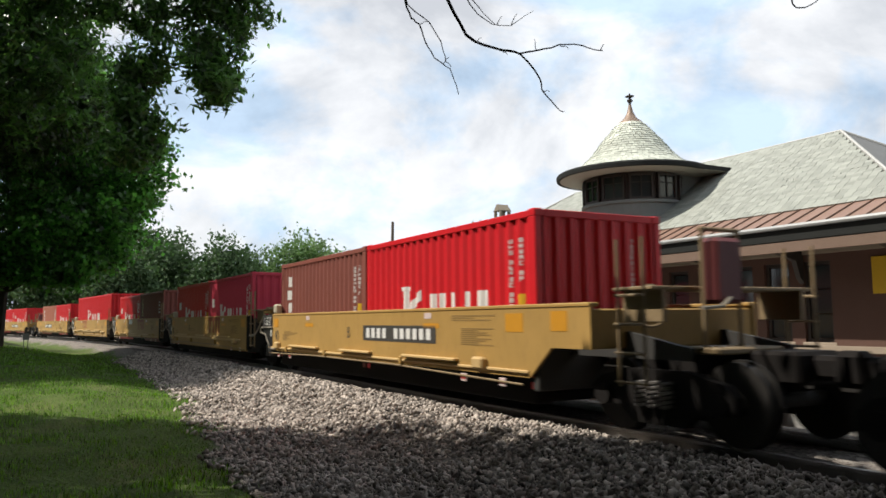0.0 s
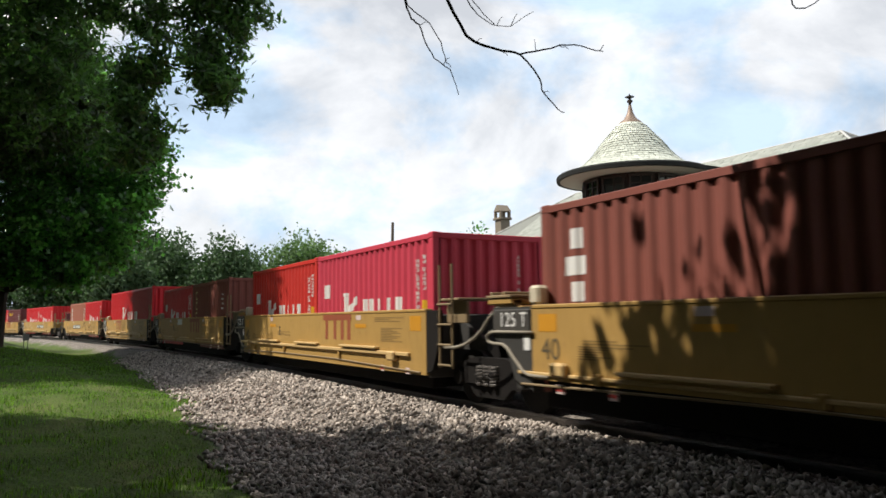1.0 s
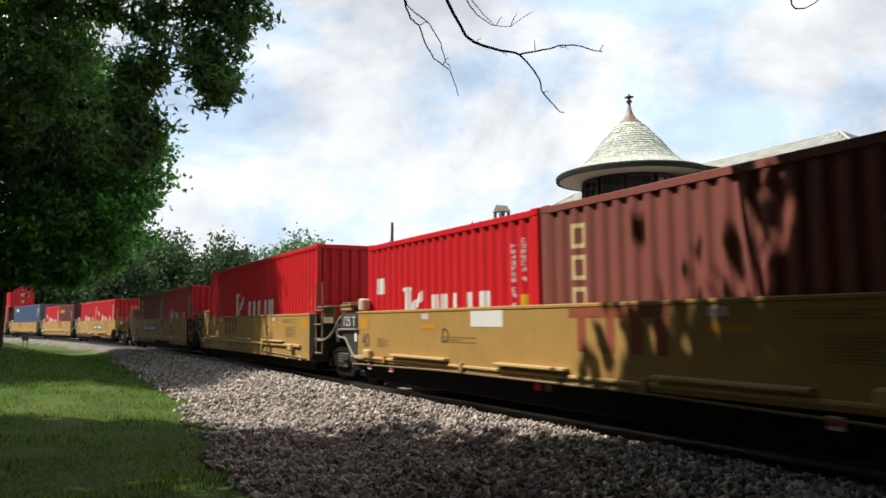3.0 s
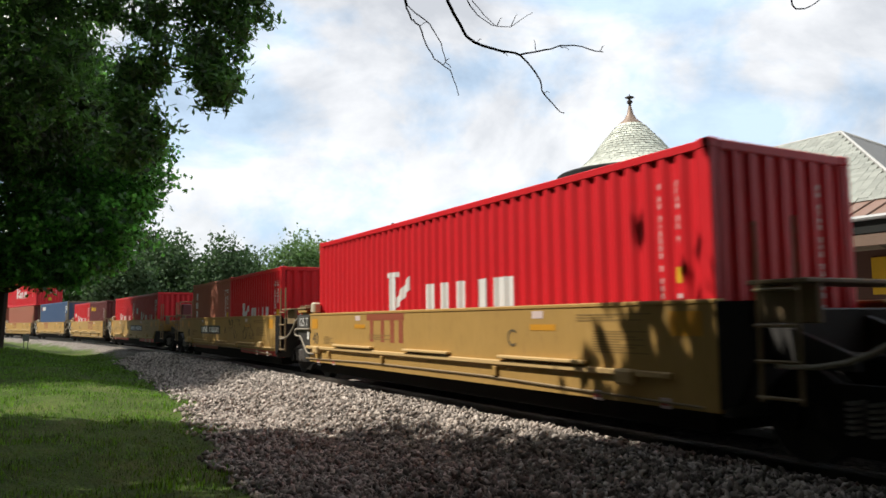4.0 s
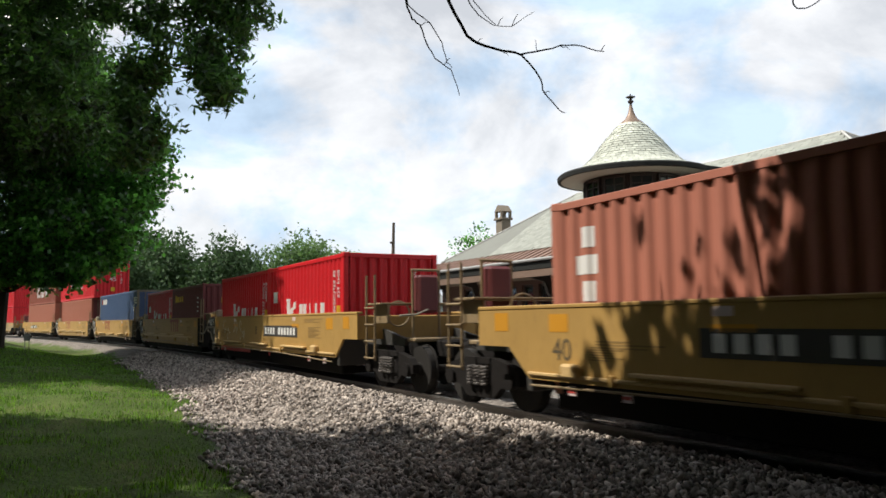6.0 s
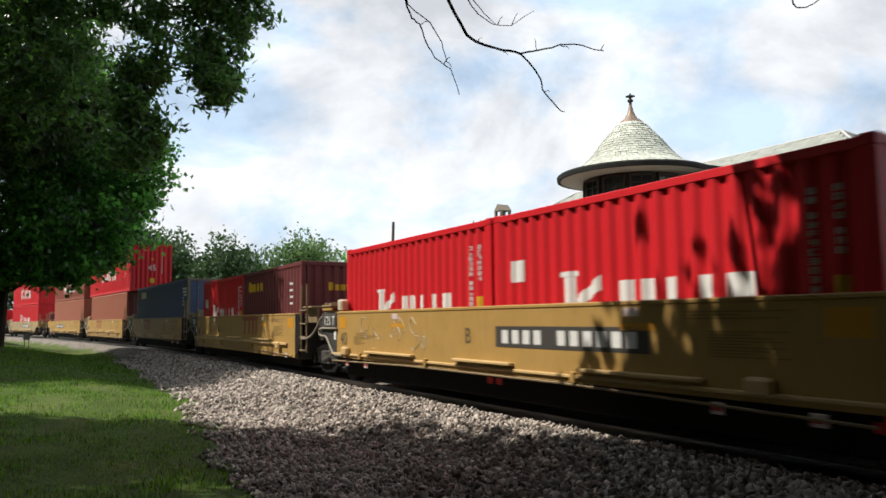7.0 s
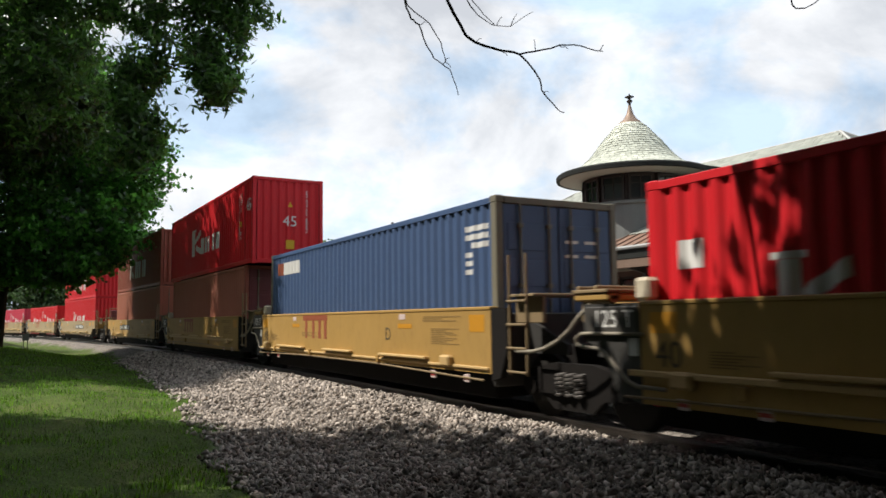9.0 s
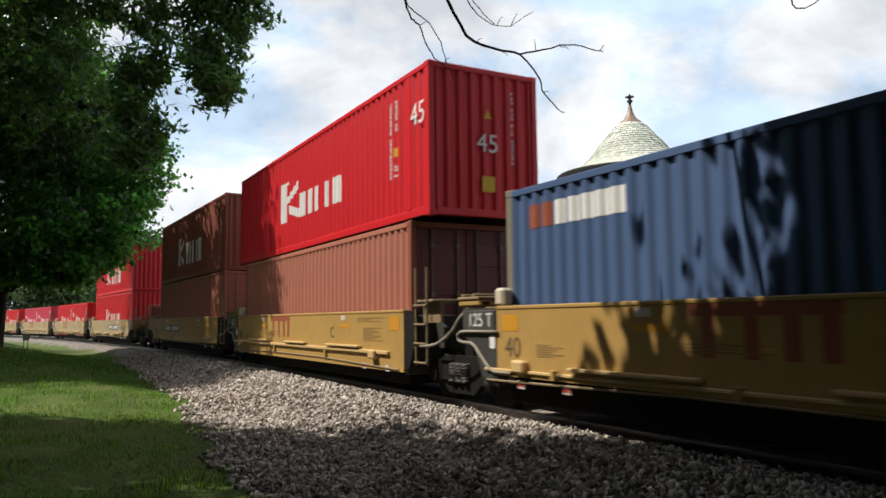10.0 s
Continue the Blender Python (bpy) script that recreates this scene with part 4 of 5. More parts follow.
def quads_mesh(name, v, f, material):
    """A large mesh out of arrays: v (n, 3), f (m, k)."""
    me = bpy.data.meshes.new(name)
    v, f = np.asarray(v, np.float32), np.asarray(f, np.int32)
    me.vertices.add(len(v))
    me.vertices.foreach_set("co", v.ravel())
    me.loops.add(f.size)
    me.loops.foreach_set("vertex_index", f.ravel())
    me.polygons.add(len(f))
    me.polygons.foreach_set("loop_start", np.arange(0, f.size, f.shape[1], dtype=np.int32))
    me.update(calc_edges=True)
    me.materials.append(material)
    return me


def random_turns(rng, n):
    q = rng.normal(size=(n, 4))
    q /= np.linalg.norm(q, axis=1)[:, None]
    w, x, y, z = q.T
    return np.stack([np.stack([1 - 2 * (y * y + z * z), 2 * (x * y - z * w), 2 * (x * z + y * w)], -1),
                     np.stack([2 * (x * y + z * w), 1 - 2 * (x * x + z * z), 2 * (y * z - x * w)], -1),
                     np.stack([2 * (x * z - y * w), 2 * (y * z + x * w), 1 - 2 * (x * x + y * y)], -1)], 1)


def scatter(name, shape_v, shape_f, where, sizes, turns, material, label, category, kind="stuff"):
    v = np.einsum("nij,kj->nki", turns, shape_v) * sizes[:, None, None] + where[:, None, :]
    k = len(shape_v)
    f = shape_f[None] + (np.arange(len(where)) * k)[:, None, None]
    ob = new(name, quads_mesh(name, v.reshape(-1, 3), f.reshape(-1, shape_f.shape[1]), material))
    return tagged(ob, label, category, kind=kind)


def make_ballast():
    rng = np.random.default_rng(5)
    bm = bmesh.new()
    bmesh.ops.create_icosphere(bm, subdivisions=1, radius=1.0)
    base = np.array([p.co for p in bm.verts])
    tri = np.array([[q.index for q in f.verts] for f in bm.faces])
    bm.free()
    pts, size = [], []
    n = 260000
    yy = 3.0 + 37.0 * rng.random(n) ** 1.7
    uu = 0.9 + 4.6 * rng.random(n)
    for y, u, r in zip(yy, uu, rng.random(n)):
        x = line(y)[0] - u
        e = grass_edge(y)
        if u > e - 0.3 and r < smooth(e - 0.5, e + 0.5, u + 0.35 * noise.noise((x, y, 1.0))):
            continue
        far = min(1.0, max(0.0, (y - 12) / 25))
        k = 0.011 + 0.026 * r * r * r + 0.014 * far
        pts.append((x, y, ground_z(x, y) + k * (0.1 + 0.9 * ((r * 7919.0) % 1.0)) + 0.03 * noise.noise((x * 2.3, y * 2.3, 5.0))))
        size.append(k)
        if len(pts) >= 80000:
            break
    pts, size = np.array(pts), np.array(size)
    for j in range(5):
        pick = np.arange(len(pts)) % 5 == j
        sh = base * (1 + 0.46 * rng.normal(size=(len(base), 1)).clip(-1.2, 1.2)) * np.array([1.5, 1.0, 0.62])
        scatter("ballast", sh, tri, pts[pick], size[pick], random_turns(rng, int(pick.sum())), STONE, "loose grey crushed stone along the railway", "gravel")


make_ballast()


def make_grass():
    rng = np.random.default_rng(8)
    n = 170000
    yy = 3.5 + 45.0 * rng.random(n) ** 2.0
    xx = -6.0 + 10.5 * rng.random(n)
    lim = (xx > yy * math.tan(radians(-5)) - 0.6)
    pts, size = [], []
    for x, y, r in zip(xx[lim], yy[lim], rng.random(int(lim.sum()))):
        g = is_grass(x, y)
        if r > g:
            continue
        pts.append((x, y, ground_z(x, y)))
        lush = 0.75 + 0.7 * noise.noise((x * 0.9, y * 0.9, 2.0))
        size.append((0.026 + 0.044 * r * r) * max(0.35, lush) * (1 + min(1.2, y / 30)))
        if len(pts) >= 95000:
            break
    pts, size = np.array(pts), np.array(size)
    blade = np.array([[-0.09, 0, 0], [0.09, 0, 0], [0.05, 0.12, 0.6], [-0.05, 0.12, 0.6], [0.0, 0.42, 1.0]])
    tri = np.array([[0, 1, 2], [0, 2, 3], [3, 2, 4]])
    a = rng.random(len(pts)) * 2 * np.pi
    turns = np.zeros((len(pts), 3, 3))
    turns[:, 0, 0], turns[:, 0, 1], turns[:, 1, 0], turns[:, 1, 1], turns[:, 2, 2] = np.cos(a), -np.sin(a), np.sin(a), np.cos(a), 1
    scatter("grass", blade, tri, pts, size, turns, GRASS, "short green mown grass beside the gravel", "grass")


make_grass()


# ---------------------------------------------------------------- trees
LEAF_V = np.array([[0, -0.5, 0], [0.30, -0.18, 0.05], [0.46, 0.14, 0.0], [0.16, 0.12, 0.06], [0, 0.55, -0.04], [-0.16, 0.12, 0.06], [-0.46, 0.14, 0.0], [-0.30, -0.18, 0.05]])
KITE_V = np.array([[0, -0.5, 0], [0.36, 0.05, 0.05], [0, 0.58, -0.03], [-0.36, 0.05, 0.05]])
KITE_T = np.array([[0, 1, 2], [0, 2, 3]])
SLIM_V = np.array([[0, -0.5, 0], [0.21, -0.05, 0.05], [0, 0.62, -0.05], [-0.21, -0.05, 0.05]])
LEAF_T = np.array([[0, 1, 3], [0, 3, 5], [1, 2, 3], [3, 4, 5], [0, 5, 7], [7, 5, 6]])


def limb(g, rng, a, b, r0, r1, bend=0.12, n=6):
    """A crooked tapered limb from a to b; returns its points."""
    a, b = Vector(a), Vector(b)
    length = (b - a).length
    pts = []
    for i in range(n + 1):
        k = i / n
        w = math.sin(k * math.pi) * bend * length
        pts.append(a.lerp(b, k) + Vector(rng.normal(size=3)) * 0.35 * w)
    g.tube(pts, [r0 + (r1 - r0) * i / n for i in range(n + 1)], 7)
    return pts


def tree(name, label, base, high, blobs, leaves, leaf, material, trunk_r, seed, clump=0.55, group="trees", limbs=1.0, per=26, ragged=0.55, plain=False):
    """blobs: (x, y, z, rx, ry, rz) masses of foliage about the base, filled with small tufts of leaves at the ends of limbs."""
    rng = np.random.default_rng(seed)
    t = thing(name, label, "tree", group)
    t.location = base
    g = Geo()
    pts = limb(g, rng, (0, 0, -0.3), (0.1 * high * rng.normal() * 0.2, 0, high * 0.55), trunk_r, trunk_r * 0.55, 0.04)
    top = pts[-1]
    tufts, joints = [], []
    vol = np.array([b[3] * b[4] * b[5] for b in blobs]) ** 0.6
    vol = vol / vol.sum()
    total = int(leaves / per)
    for b, share in zip(blobs, vol):
        c, r = np.array(b[:3]), np.array(b[3:])
        if min(b[3], b[4]) >= 0.9 or not tufts:
            start = pts[min(len(pts) - 1, int(rng.integers(2, 6)))]
            path = limb(g, rng, start, Vector(c), trunk_r * 0.22 * limbs, trunk_r * 0.06 * limbs, 0.10, 7)
            joints.append(Vector(c))
        else:
            near_by = min(joints, key=lambda q: (q - Vector(c)).length)
            path = limb(g, rng, near_by, Vector(c), 0.012, 0.006, 0.10, 5)
            if (near_by - Vector(c)).length < 2.5:
                joints.append(Vector(c))
        n = max(3, int(total * share))
        d = rng.normal(size=(n, 3))
        d /= np.linalg.norm(d, axis=1)[:, None]
        rad = rng.random((n, 1)) ** 0.45
        lump = 1 + ragged * np.array([noise.noise((q[0] * 2.6 + seed, q[1] * 2.6, q[2] * 2.6)) for q in d])[:, None]
        p = c + d * rad * r * lump
        tufts.append(p)
        for i in rng.choice(n, min(n, 4), replace=False):
            s = path[int(rng.integers(2, len(path)))]
            limb(g, rng, s, Vector(p[i]), trunk_r * 0.05 * limbs, trunk_r * 0.012 * limbs, 0.12, 4)
    tufts = np.concatenate(tufts)
    part("trunk", g, BARK, t, "dark bark trunk and limbs")
    where = np.repeat(tufts, per, axis=0) + rng.normal(size=(len(tufts) * per, 3)) * clump * np.array([1, 1, 0.62])
    n = len(where)
    sizes = leaf * (0.6 + 0.7 * rng.random(n))
    shape_v, shape_f = (SLIM_V, KITE_T) if plain == "slim" else (KITE_V, KITE_T) if plain else (LEAF_V, LEAF_T)
    v = np.einsum("nij,kj->nki", random_turns(rng, n), shape_v) * sizes[:, None, None] + where[:, None, :]
    f = shape_f[None] + (np.arange(n) * len(shape_v))[:, None, None]
    crown = new("crown", quads_mesh("crown", v.reshape(-1, 3), f.reshape(-1, 3), material))
    crown.parent = t
    return t


def make_trees():
    # large maple with its trunk at the far end of the lawn
    rng = np.random.default_rng(21)
    sprays = []
    for k in range(34):
        q = rng.uniform(-1.45, 1.2)
        r = rng.uniform(0.45, 1.15)
        sprays.append((0.9 + 5.5 * math.cos(q) * rng.uniform(0.92, 1.12), rng.uniform(-4, 1), 9.0 + 5.2 * math.sin(q), r, r, r * rng.uniform(0.5, 0.9)))
    for k in range(14):
        r = rng.uniform(0.5, 1.0)
        sprays.append((rng.uniform(-3, 4.5), rng.uniform(-5, -2), rng.uniform(3.2, 4.4), r, r, r * 0.6))
    hanging = []
    for k in range(70):
        # sprays thin out towards the drooping tip
        r = rng.uniform(0.14, 0.42)
        f = rng.random() ** 0.7
        z = 8.5 + 5.4 * f
        hanging.append((12.75 + rng.normal() * (0.25 + 0.62 * f), -2.6 + rng.normal() * 0.4, z, r, r, r * rng.uniform(1.0, 2.2)))
    for k in range(10):
        q = rng.random()
        hanging.append((13.3 + 1.3 * q, -2.6, 12.0 + 1.6 * q + rng.normal() * 0.25, 0.3, 0.3, 0.35))
    for k in range(22):
        r = rng.uniform(0.18, 0.42)
        hanging.append((rng.uniform(9.6, 12.2), -1.8 + rng.normal() * 0.5, rng.uniform(10.6, 14.0), r, r, r * rng.uniform(0.9, 1.7)))
    for k in range(34):
        # a second, lower lobe of sprays
        r = rng.uniform(0.16, 0.45)
        f = rng.random()
        hanging.append((10.1 + 0.45 * f + rng.normal() * 0.34, -1.6 + rng.normal() * 0.4, 6.7 + 3.5 * f, r, r, r * rng.uniform(1.0, 1.9)))
    for k in range(5):
        r = rng.uniform(0.3, 0.6)
        hanging.append((rng.uniform(7.5, 11.0), -0.8 + rng.normal() * 0.5, rng.uniform(10.6, 12.6), r, r, r * 1.3))
    tree("maple_tree", "large dark green maple on the lawn, low spreading crown", (-1.35, 46, 0.2), 15,
         [(0, 0, 12, 5, 6, 5), (3.2, -1, 9, 3.6, 4.5, 3.4), (4.6, -1, 7.6, 2.3, 4, 1.8), (2.5, -3, 6.0, 4.0, 4, 2.4), (-3, 0, 8, 5, 5, 4), (-2, -3, 5.2, 4, 4, 2.0),
          (3.6, 0, 13.0, 3.4, 4, 3.2), (5.3, 0.5, 7.2, 1.5, 2.5, 1.2), (2.6, -2, 4.6, 3.0, 3, 1.2), (-4, -1, 13, 5, 5, 4), (5.7, 0, 10.2, 1.3, 2.5, 1.5)] + sprays,
         100000, 0.28, LEAF_BIG, 0.36, 3, 0.42, per=34, ragged=0.45)
    # broadleaf tree whose limbs reach in over the lawn
    tree("oak_tree", "dark broadleaf tree with long limbs reaching over the lawn", (-7.5, 27.5, 0.0), 13,
         [(7.0, -1.0, 13.6, 2.6, 2.4, 1.5), (9.4, -1.8, 14.2, 1.7, 1.7, 0.9), (12.5, -2.6, 12.4, 0.9, 1.0, 1.2), (13.9, -2.6, 14.2, 1.0, 1.2, 0.8), (7.5, 0.5, 9.7, 2.2, 2.5, 1.8), (7.6, 0.5, 13.0, 1.5, 2.0, 1.0), (7.0, 0.5, 12.0, 2.2, 2.5, 2.0),
           (8.0, 3.0, 11.6, 2.3, 2.8, 2.2), (8.6, 7.5, 11.2, 2.3, 3.2, 2.3), (8.4, 12.0, 11.4, 2.8, 3.2, 2.4),
          (3.8, 0.5, 11.0, 3.4, 3.2, 2.6), (4.5, 6, 10.0, 3.4, 3.6, 2.4), (4.6, 11, 9.6, 3.2, 3.4, 2.4), (1, 3, 11, 4, 4, 3), (0, 9, 11, 4, 4, 3)] + hanging,
         84000, 0.27, LEAF_NEAR, 0.42, 5, 0.22, limbs=0.08, per=20, ragged=0.9, plain="slim")
    # unseen tree beside the camera, whose crown shades the gravel and the train
    # its masses over the track are added only to dim the sky light
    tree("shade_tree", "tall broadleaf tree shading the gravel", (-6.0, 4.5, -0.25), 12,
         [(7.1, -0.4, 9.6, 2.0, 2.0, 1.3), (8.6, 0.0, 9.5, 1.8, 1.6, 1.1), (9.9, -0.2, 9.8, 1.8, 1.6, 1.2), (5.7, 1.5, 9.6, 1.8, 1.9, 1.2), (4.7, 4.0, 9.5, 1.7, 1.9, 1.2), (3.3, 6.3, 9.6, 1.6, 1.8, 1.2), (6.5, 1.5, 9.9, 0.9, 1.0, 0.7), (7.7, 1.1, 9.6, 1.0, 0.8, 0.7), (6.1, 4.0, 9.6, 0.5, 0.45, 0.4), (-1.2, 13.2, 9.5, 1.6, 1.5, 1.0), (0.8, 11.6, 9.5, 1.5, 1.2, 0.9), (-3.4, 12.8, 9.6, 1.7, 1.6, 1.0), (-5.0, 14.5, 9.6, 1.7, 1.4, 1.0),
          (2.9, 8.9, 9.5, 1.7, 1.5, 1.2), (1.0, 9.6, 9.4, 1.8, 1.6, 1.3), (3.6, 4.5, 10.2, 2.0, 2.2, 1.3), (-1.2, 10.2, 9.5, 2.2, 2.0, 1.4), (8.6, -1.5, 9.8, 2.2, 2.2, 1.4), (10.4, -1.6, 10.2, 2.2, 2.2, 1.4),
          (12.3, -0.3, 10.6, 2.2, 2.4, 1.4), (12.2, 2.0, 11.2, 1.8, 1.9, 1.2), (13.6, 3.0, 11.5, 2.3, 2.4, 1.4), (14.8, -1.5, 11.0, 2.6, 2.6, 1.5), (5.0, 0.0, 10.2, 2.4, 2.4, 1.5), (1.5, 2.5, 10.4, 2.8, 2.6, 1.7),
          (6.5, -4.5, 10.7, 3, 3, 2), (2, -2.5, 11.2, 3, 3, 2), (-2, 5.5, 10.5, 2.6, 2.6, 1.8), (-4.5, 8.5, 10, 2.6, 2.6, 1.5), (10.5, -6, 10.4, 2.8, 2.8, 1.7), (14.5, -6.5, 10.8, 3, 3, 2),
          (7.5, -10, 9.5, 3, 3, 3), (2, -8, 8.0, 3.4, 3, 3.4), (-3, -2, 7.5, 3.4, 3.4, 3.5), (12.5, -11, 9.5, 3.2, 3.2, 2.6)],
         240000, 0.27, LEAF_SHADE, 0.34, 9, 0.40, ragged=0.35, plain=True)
    # mostly unseen tree, added to shade the far gravel, lawn and train
    tree("shade_tree", "added broadleaf tree, mostly out of view, shading the gravel and the lawn", (-9.0, 34.0, 0.1), 13,
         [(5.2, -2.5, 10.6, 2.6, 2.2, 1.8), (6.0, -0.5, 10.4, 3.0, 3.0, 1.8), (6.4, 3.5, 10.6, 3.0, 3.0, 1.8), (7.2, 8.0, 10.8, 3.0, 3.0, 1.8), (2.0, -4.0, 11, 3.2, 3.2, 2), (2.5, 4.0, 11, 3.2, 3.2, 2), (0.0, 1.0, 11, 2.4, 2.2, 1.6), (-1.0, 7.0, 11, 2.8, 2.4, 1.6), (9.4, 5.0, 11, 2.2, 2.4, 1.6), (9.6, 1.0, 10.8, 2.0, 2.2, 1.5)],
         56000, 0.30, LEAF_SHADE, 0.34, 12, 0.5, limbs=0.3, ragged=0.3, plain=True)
    # unseen trees added beside and behind the camera to block sky light
    for i, (x, y, h) in enumerate([(-14, -6, 16), (-6, -14, 17), (4, -18, 16), (-17, 8, 17), (-18, 20, 17), (-19, 34, 18), (-15, 48, 17), (-11, 60, 16), (13, -20, 15), (-10, -1, 11), (-4, -9, 12), (3, -10, 12), (-13, 13, 12), (-13, 2, 13), (-14, 27, 13), (-8.5, 11.5, 12)]):
        k = h / 14
        tree("sky_screen_tree", "added unseen broadleaf tree that blocks sky light", (x, y, -0.1), h,
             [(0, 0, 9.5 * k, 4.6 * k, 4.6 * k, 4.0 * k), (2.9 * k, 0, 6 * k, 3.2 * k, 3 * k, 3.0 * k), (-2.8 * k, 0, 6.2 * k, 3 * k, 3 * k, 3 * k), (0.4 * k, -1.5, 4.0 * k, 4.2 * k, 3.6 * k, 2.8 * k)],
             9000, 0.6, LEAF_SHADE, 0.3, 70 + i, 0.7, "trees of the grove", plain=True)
    # wood across the line
    far = [(16, 118, 15, LEAF_FAR), (24.5, 107, 13.8, LEAF_FAR), (30, 116, 13, LEAF_FAR), (36, 110, 15.2, LEAF_PALE), (41, 118, 14.4, LEAF_PALE), (8, 128, 15, LEAF_FAR),
           (0, 136, 15, LEAF_FAR), (-8, 142, 16, LEAF_FAR), (57, 139, 16, LEAF_BIG), (72, 116, 18.5, LEAF_BIG), (20, 130, 15.5, LEAF_FAR), (64, 150, 15, LEAF_FAR), (-14, 150, 18, LEAF_FAR), (11, 104, 11, LEAF_FAR), (4, 119, 12, LEAF_FAR), (-16, 112, 13, LEAF_FAR), (-21, 122, 14, LEAF_FAR), (-12, 160, 16, LEAF_FAR), (13, 122, 16.5, LEAF_FAR), (17.5, 112, 14.5, LEAF_FAR), (9, 112, 14, LEAF_FAR)]
    for i, (x, y, h, m) in enumerate(far):
        k = h / 14
        tree("wood_tree", "green broadleaf tree in the wood beyond the railway" if m is not LEAF_PALE else "pale feathery green tree beyond the railway", (x, y, -0.1), h,
             [(0, 0, 9.5 * k, 4.0 * k, 4 * k, 4.0 * k), (2.6 * k, 0, 7 * k, 3 * k, 3 * k, 2.8 * k), (-2.8 * k, 0, 7.2 * k, 3 * k, 3 * k, 3 * k), (0.4 * k, -1.5, 4.0 * k, 3.8 * k, 3 * k, 2.4 * k)],
             8500, 0.5, m, 0.28, 40 + i, 0.75 if m is not LEAF_PALE else 0.95, "trees of the far wood", plain=True)


make_trees()


def make_twigs():
    """Bare hanging ends of a dead limb overhead, seven metres off."""
    t = thing("dead_branch", "bare dead branch with crooked twigs hanging overhead", "branch")
    t.matrix_basis = aim(PAN, TILT, ROLL)
    D = 7.0

    def run(name, pts, r0, r1):
        rng = np.random.default_rng(len(pts) * 7)
        fine = []
        for (a, b), (c, d) in zip(pts, pts[1:]):
            for k in range(3):
                w = k / 3
                fine.append((a + (c - a) * w + rng.normal() * 0.004, b + (d - b) * w + rng.normal() * 0.004, -D + 0.02 * math.sin(len(fine))))
        fine.append((*pts[-1], -D))
        n = len(fine)
        part(name, Geo().tube(fine, [0.82 * (r0 + (r1 - r0) * i / (n - 1)) for i in range(n)], 6), TWIG, t, smooth=True)
    run("stem", [(-0.10, 2.75), (0.045, 2.31), (0.215, 1.985), (0.294, 1.925), (0.55, 1.85), (0.718, 1.81)], 0.022, 0.013)
    run("twig", [(0.718, 1.81), (0.87, 1.84), (1.08, 1.90), (1.29, 1.89), (1.49, 1.84)], 0.012, 0.006)
    run("twig", [(0.718, 1.81), (0.907, 1.58), (0.933, 1.45), (1.054, 1.316), (1.13, 1.27)], 0.011, 0.005)
    run("twig", [(-0.42, 2.75), (-0.357, 2.31), (-0.294, 2.145), (-0.22, 2.09), (-0.168, 1.92), (-0.084, 1.772), (0.068, 1.673), (0.147, 1.43)], 0.012, 0.005)
    run("twig", [(-0.40, 2.6), (-0.33, 2.27), (-0.126, 2.10), (-0.02, 1.92), (0.03, 1.74), (0.075, 1.69)], 0.008, 0.004)
    run("twig", [(0.16, 2.75), (0.23, 2.31), (0.32, 2.18), (0.45, 2.087), (0.634, 2.077), (0.84, 2.21)], 0.009, 0.003)
    run("twig", [(0.27, 2.31), (0.38, 2.19), (0.48, 2.09)], 0.006, 0.004)
    run("twig", [(3.19, 2.75), (3.245, 2.31), (3.287, 2.239), (3.36, 2.239), (3.476, 2.30), (3.7, 2.5)], 0.010, 0.006)
    for a, b in (((0.63, 2.077), (0.69, 2.19)), ((0.50, 2.085), (0.55, 2.16)), ((0.87, 1.84), (0.85, 1.95)), ((1.08, 1.90), (1.17, 1.86)), ((1.46, 1.85), (1.50, 1.90)), ((0.30, 1.92), (0.36, 1.96)),
                 ((-0.22, 2.09), (-0.14, 2.11)), ((0.0, 1.72), (0.06, 1.78)), ((0.93, 1.47), (0.99, 1.46)), ((0.55, 1.85), (0.60, 1.80))):
        run("twig", [a, b], 0.006, 0.003)
    part("limb", Geo().tube([(-7.3, 6.2, -1.0), (-5.6, 5.7, -2.4), (-3.9, 4.7, -4.2), (-2.4, 3.8, -5.8), (-1.2, 3.05, -7.0)], [0.12, 0.10, 0.085, 0.065, 0.05], 8), TWIG, t, smooth=True)
    run("limb", [(-1.2, 3.05), (-0.3, 2.78), (0.2, 2.75), (1.6, 2.8), (3.2, 2.76), (4.4, 2.6)], 0.05, 0.02)


make_twigs()


# ---------------------------------------------------------------- station
ST = dict(eave=(16.5, 3.58), skirt=(17.9, 4.18), ridge=(22.5, 7.2), y0=8.4, y1=34.0)


def roof_slope(name, corners, material, parent, thick=0.06, label=""):
    """A roof plane with thickness from its corners in order."""
    c = [Vector(p) for p in corners]
    nrm = (c[1] - c[0]).cross(c[-1] - c[0]).normalized()
    if nrm.z < 0:
        nrm = -nrm
    n = len(c)
    g = Geo().add([tuple(p) for p in c] + [tuple(p - nrm * thick) for p in c],
                  [tuple(range(n)), tuple(range(2 * n - 1, n - 1, -1))] + [(i, n + i, n + (i + 1) % n, (i + 1) % n) for i in range(n)])
    return part(name, g, material, parent, label)


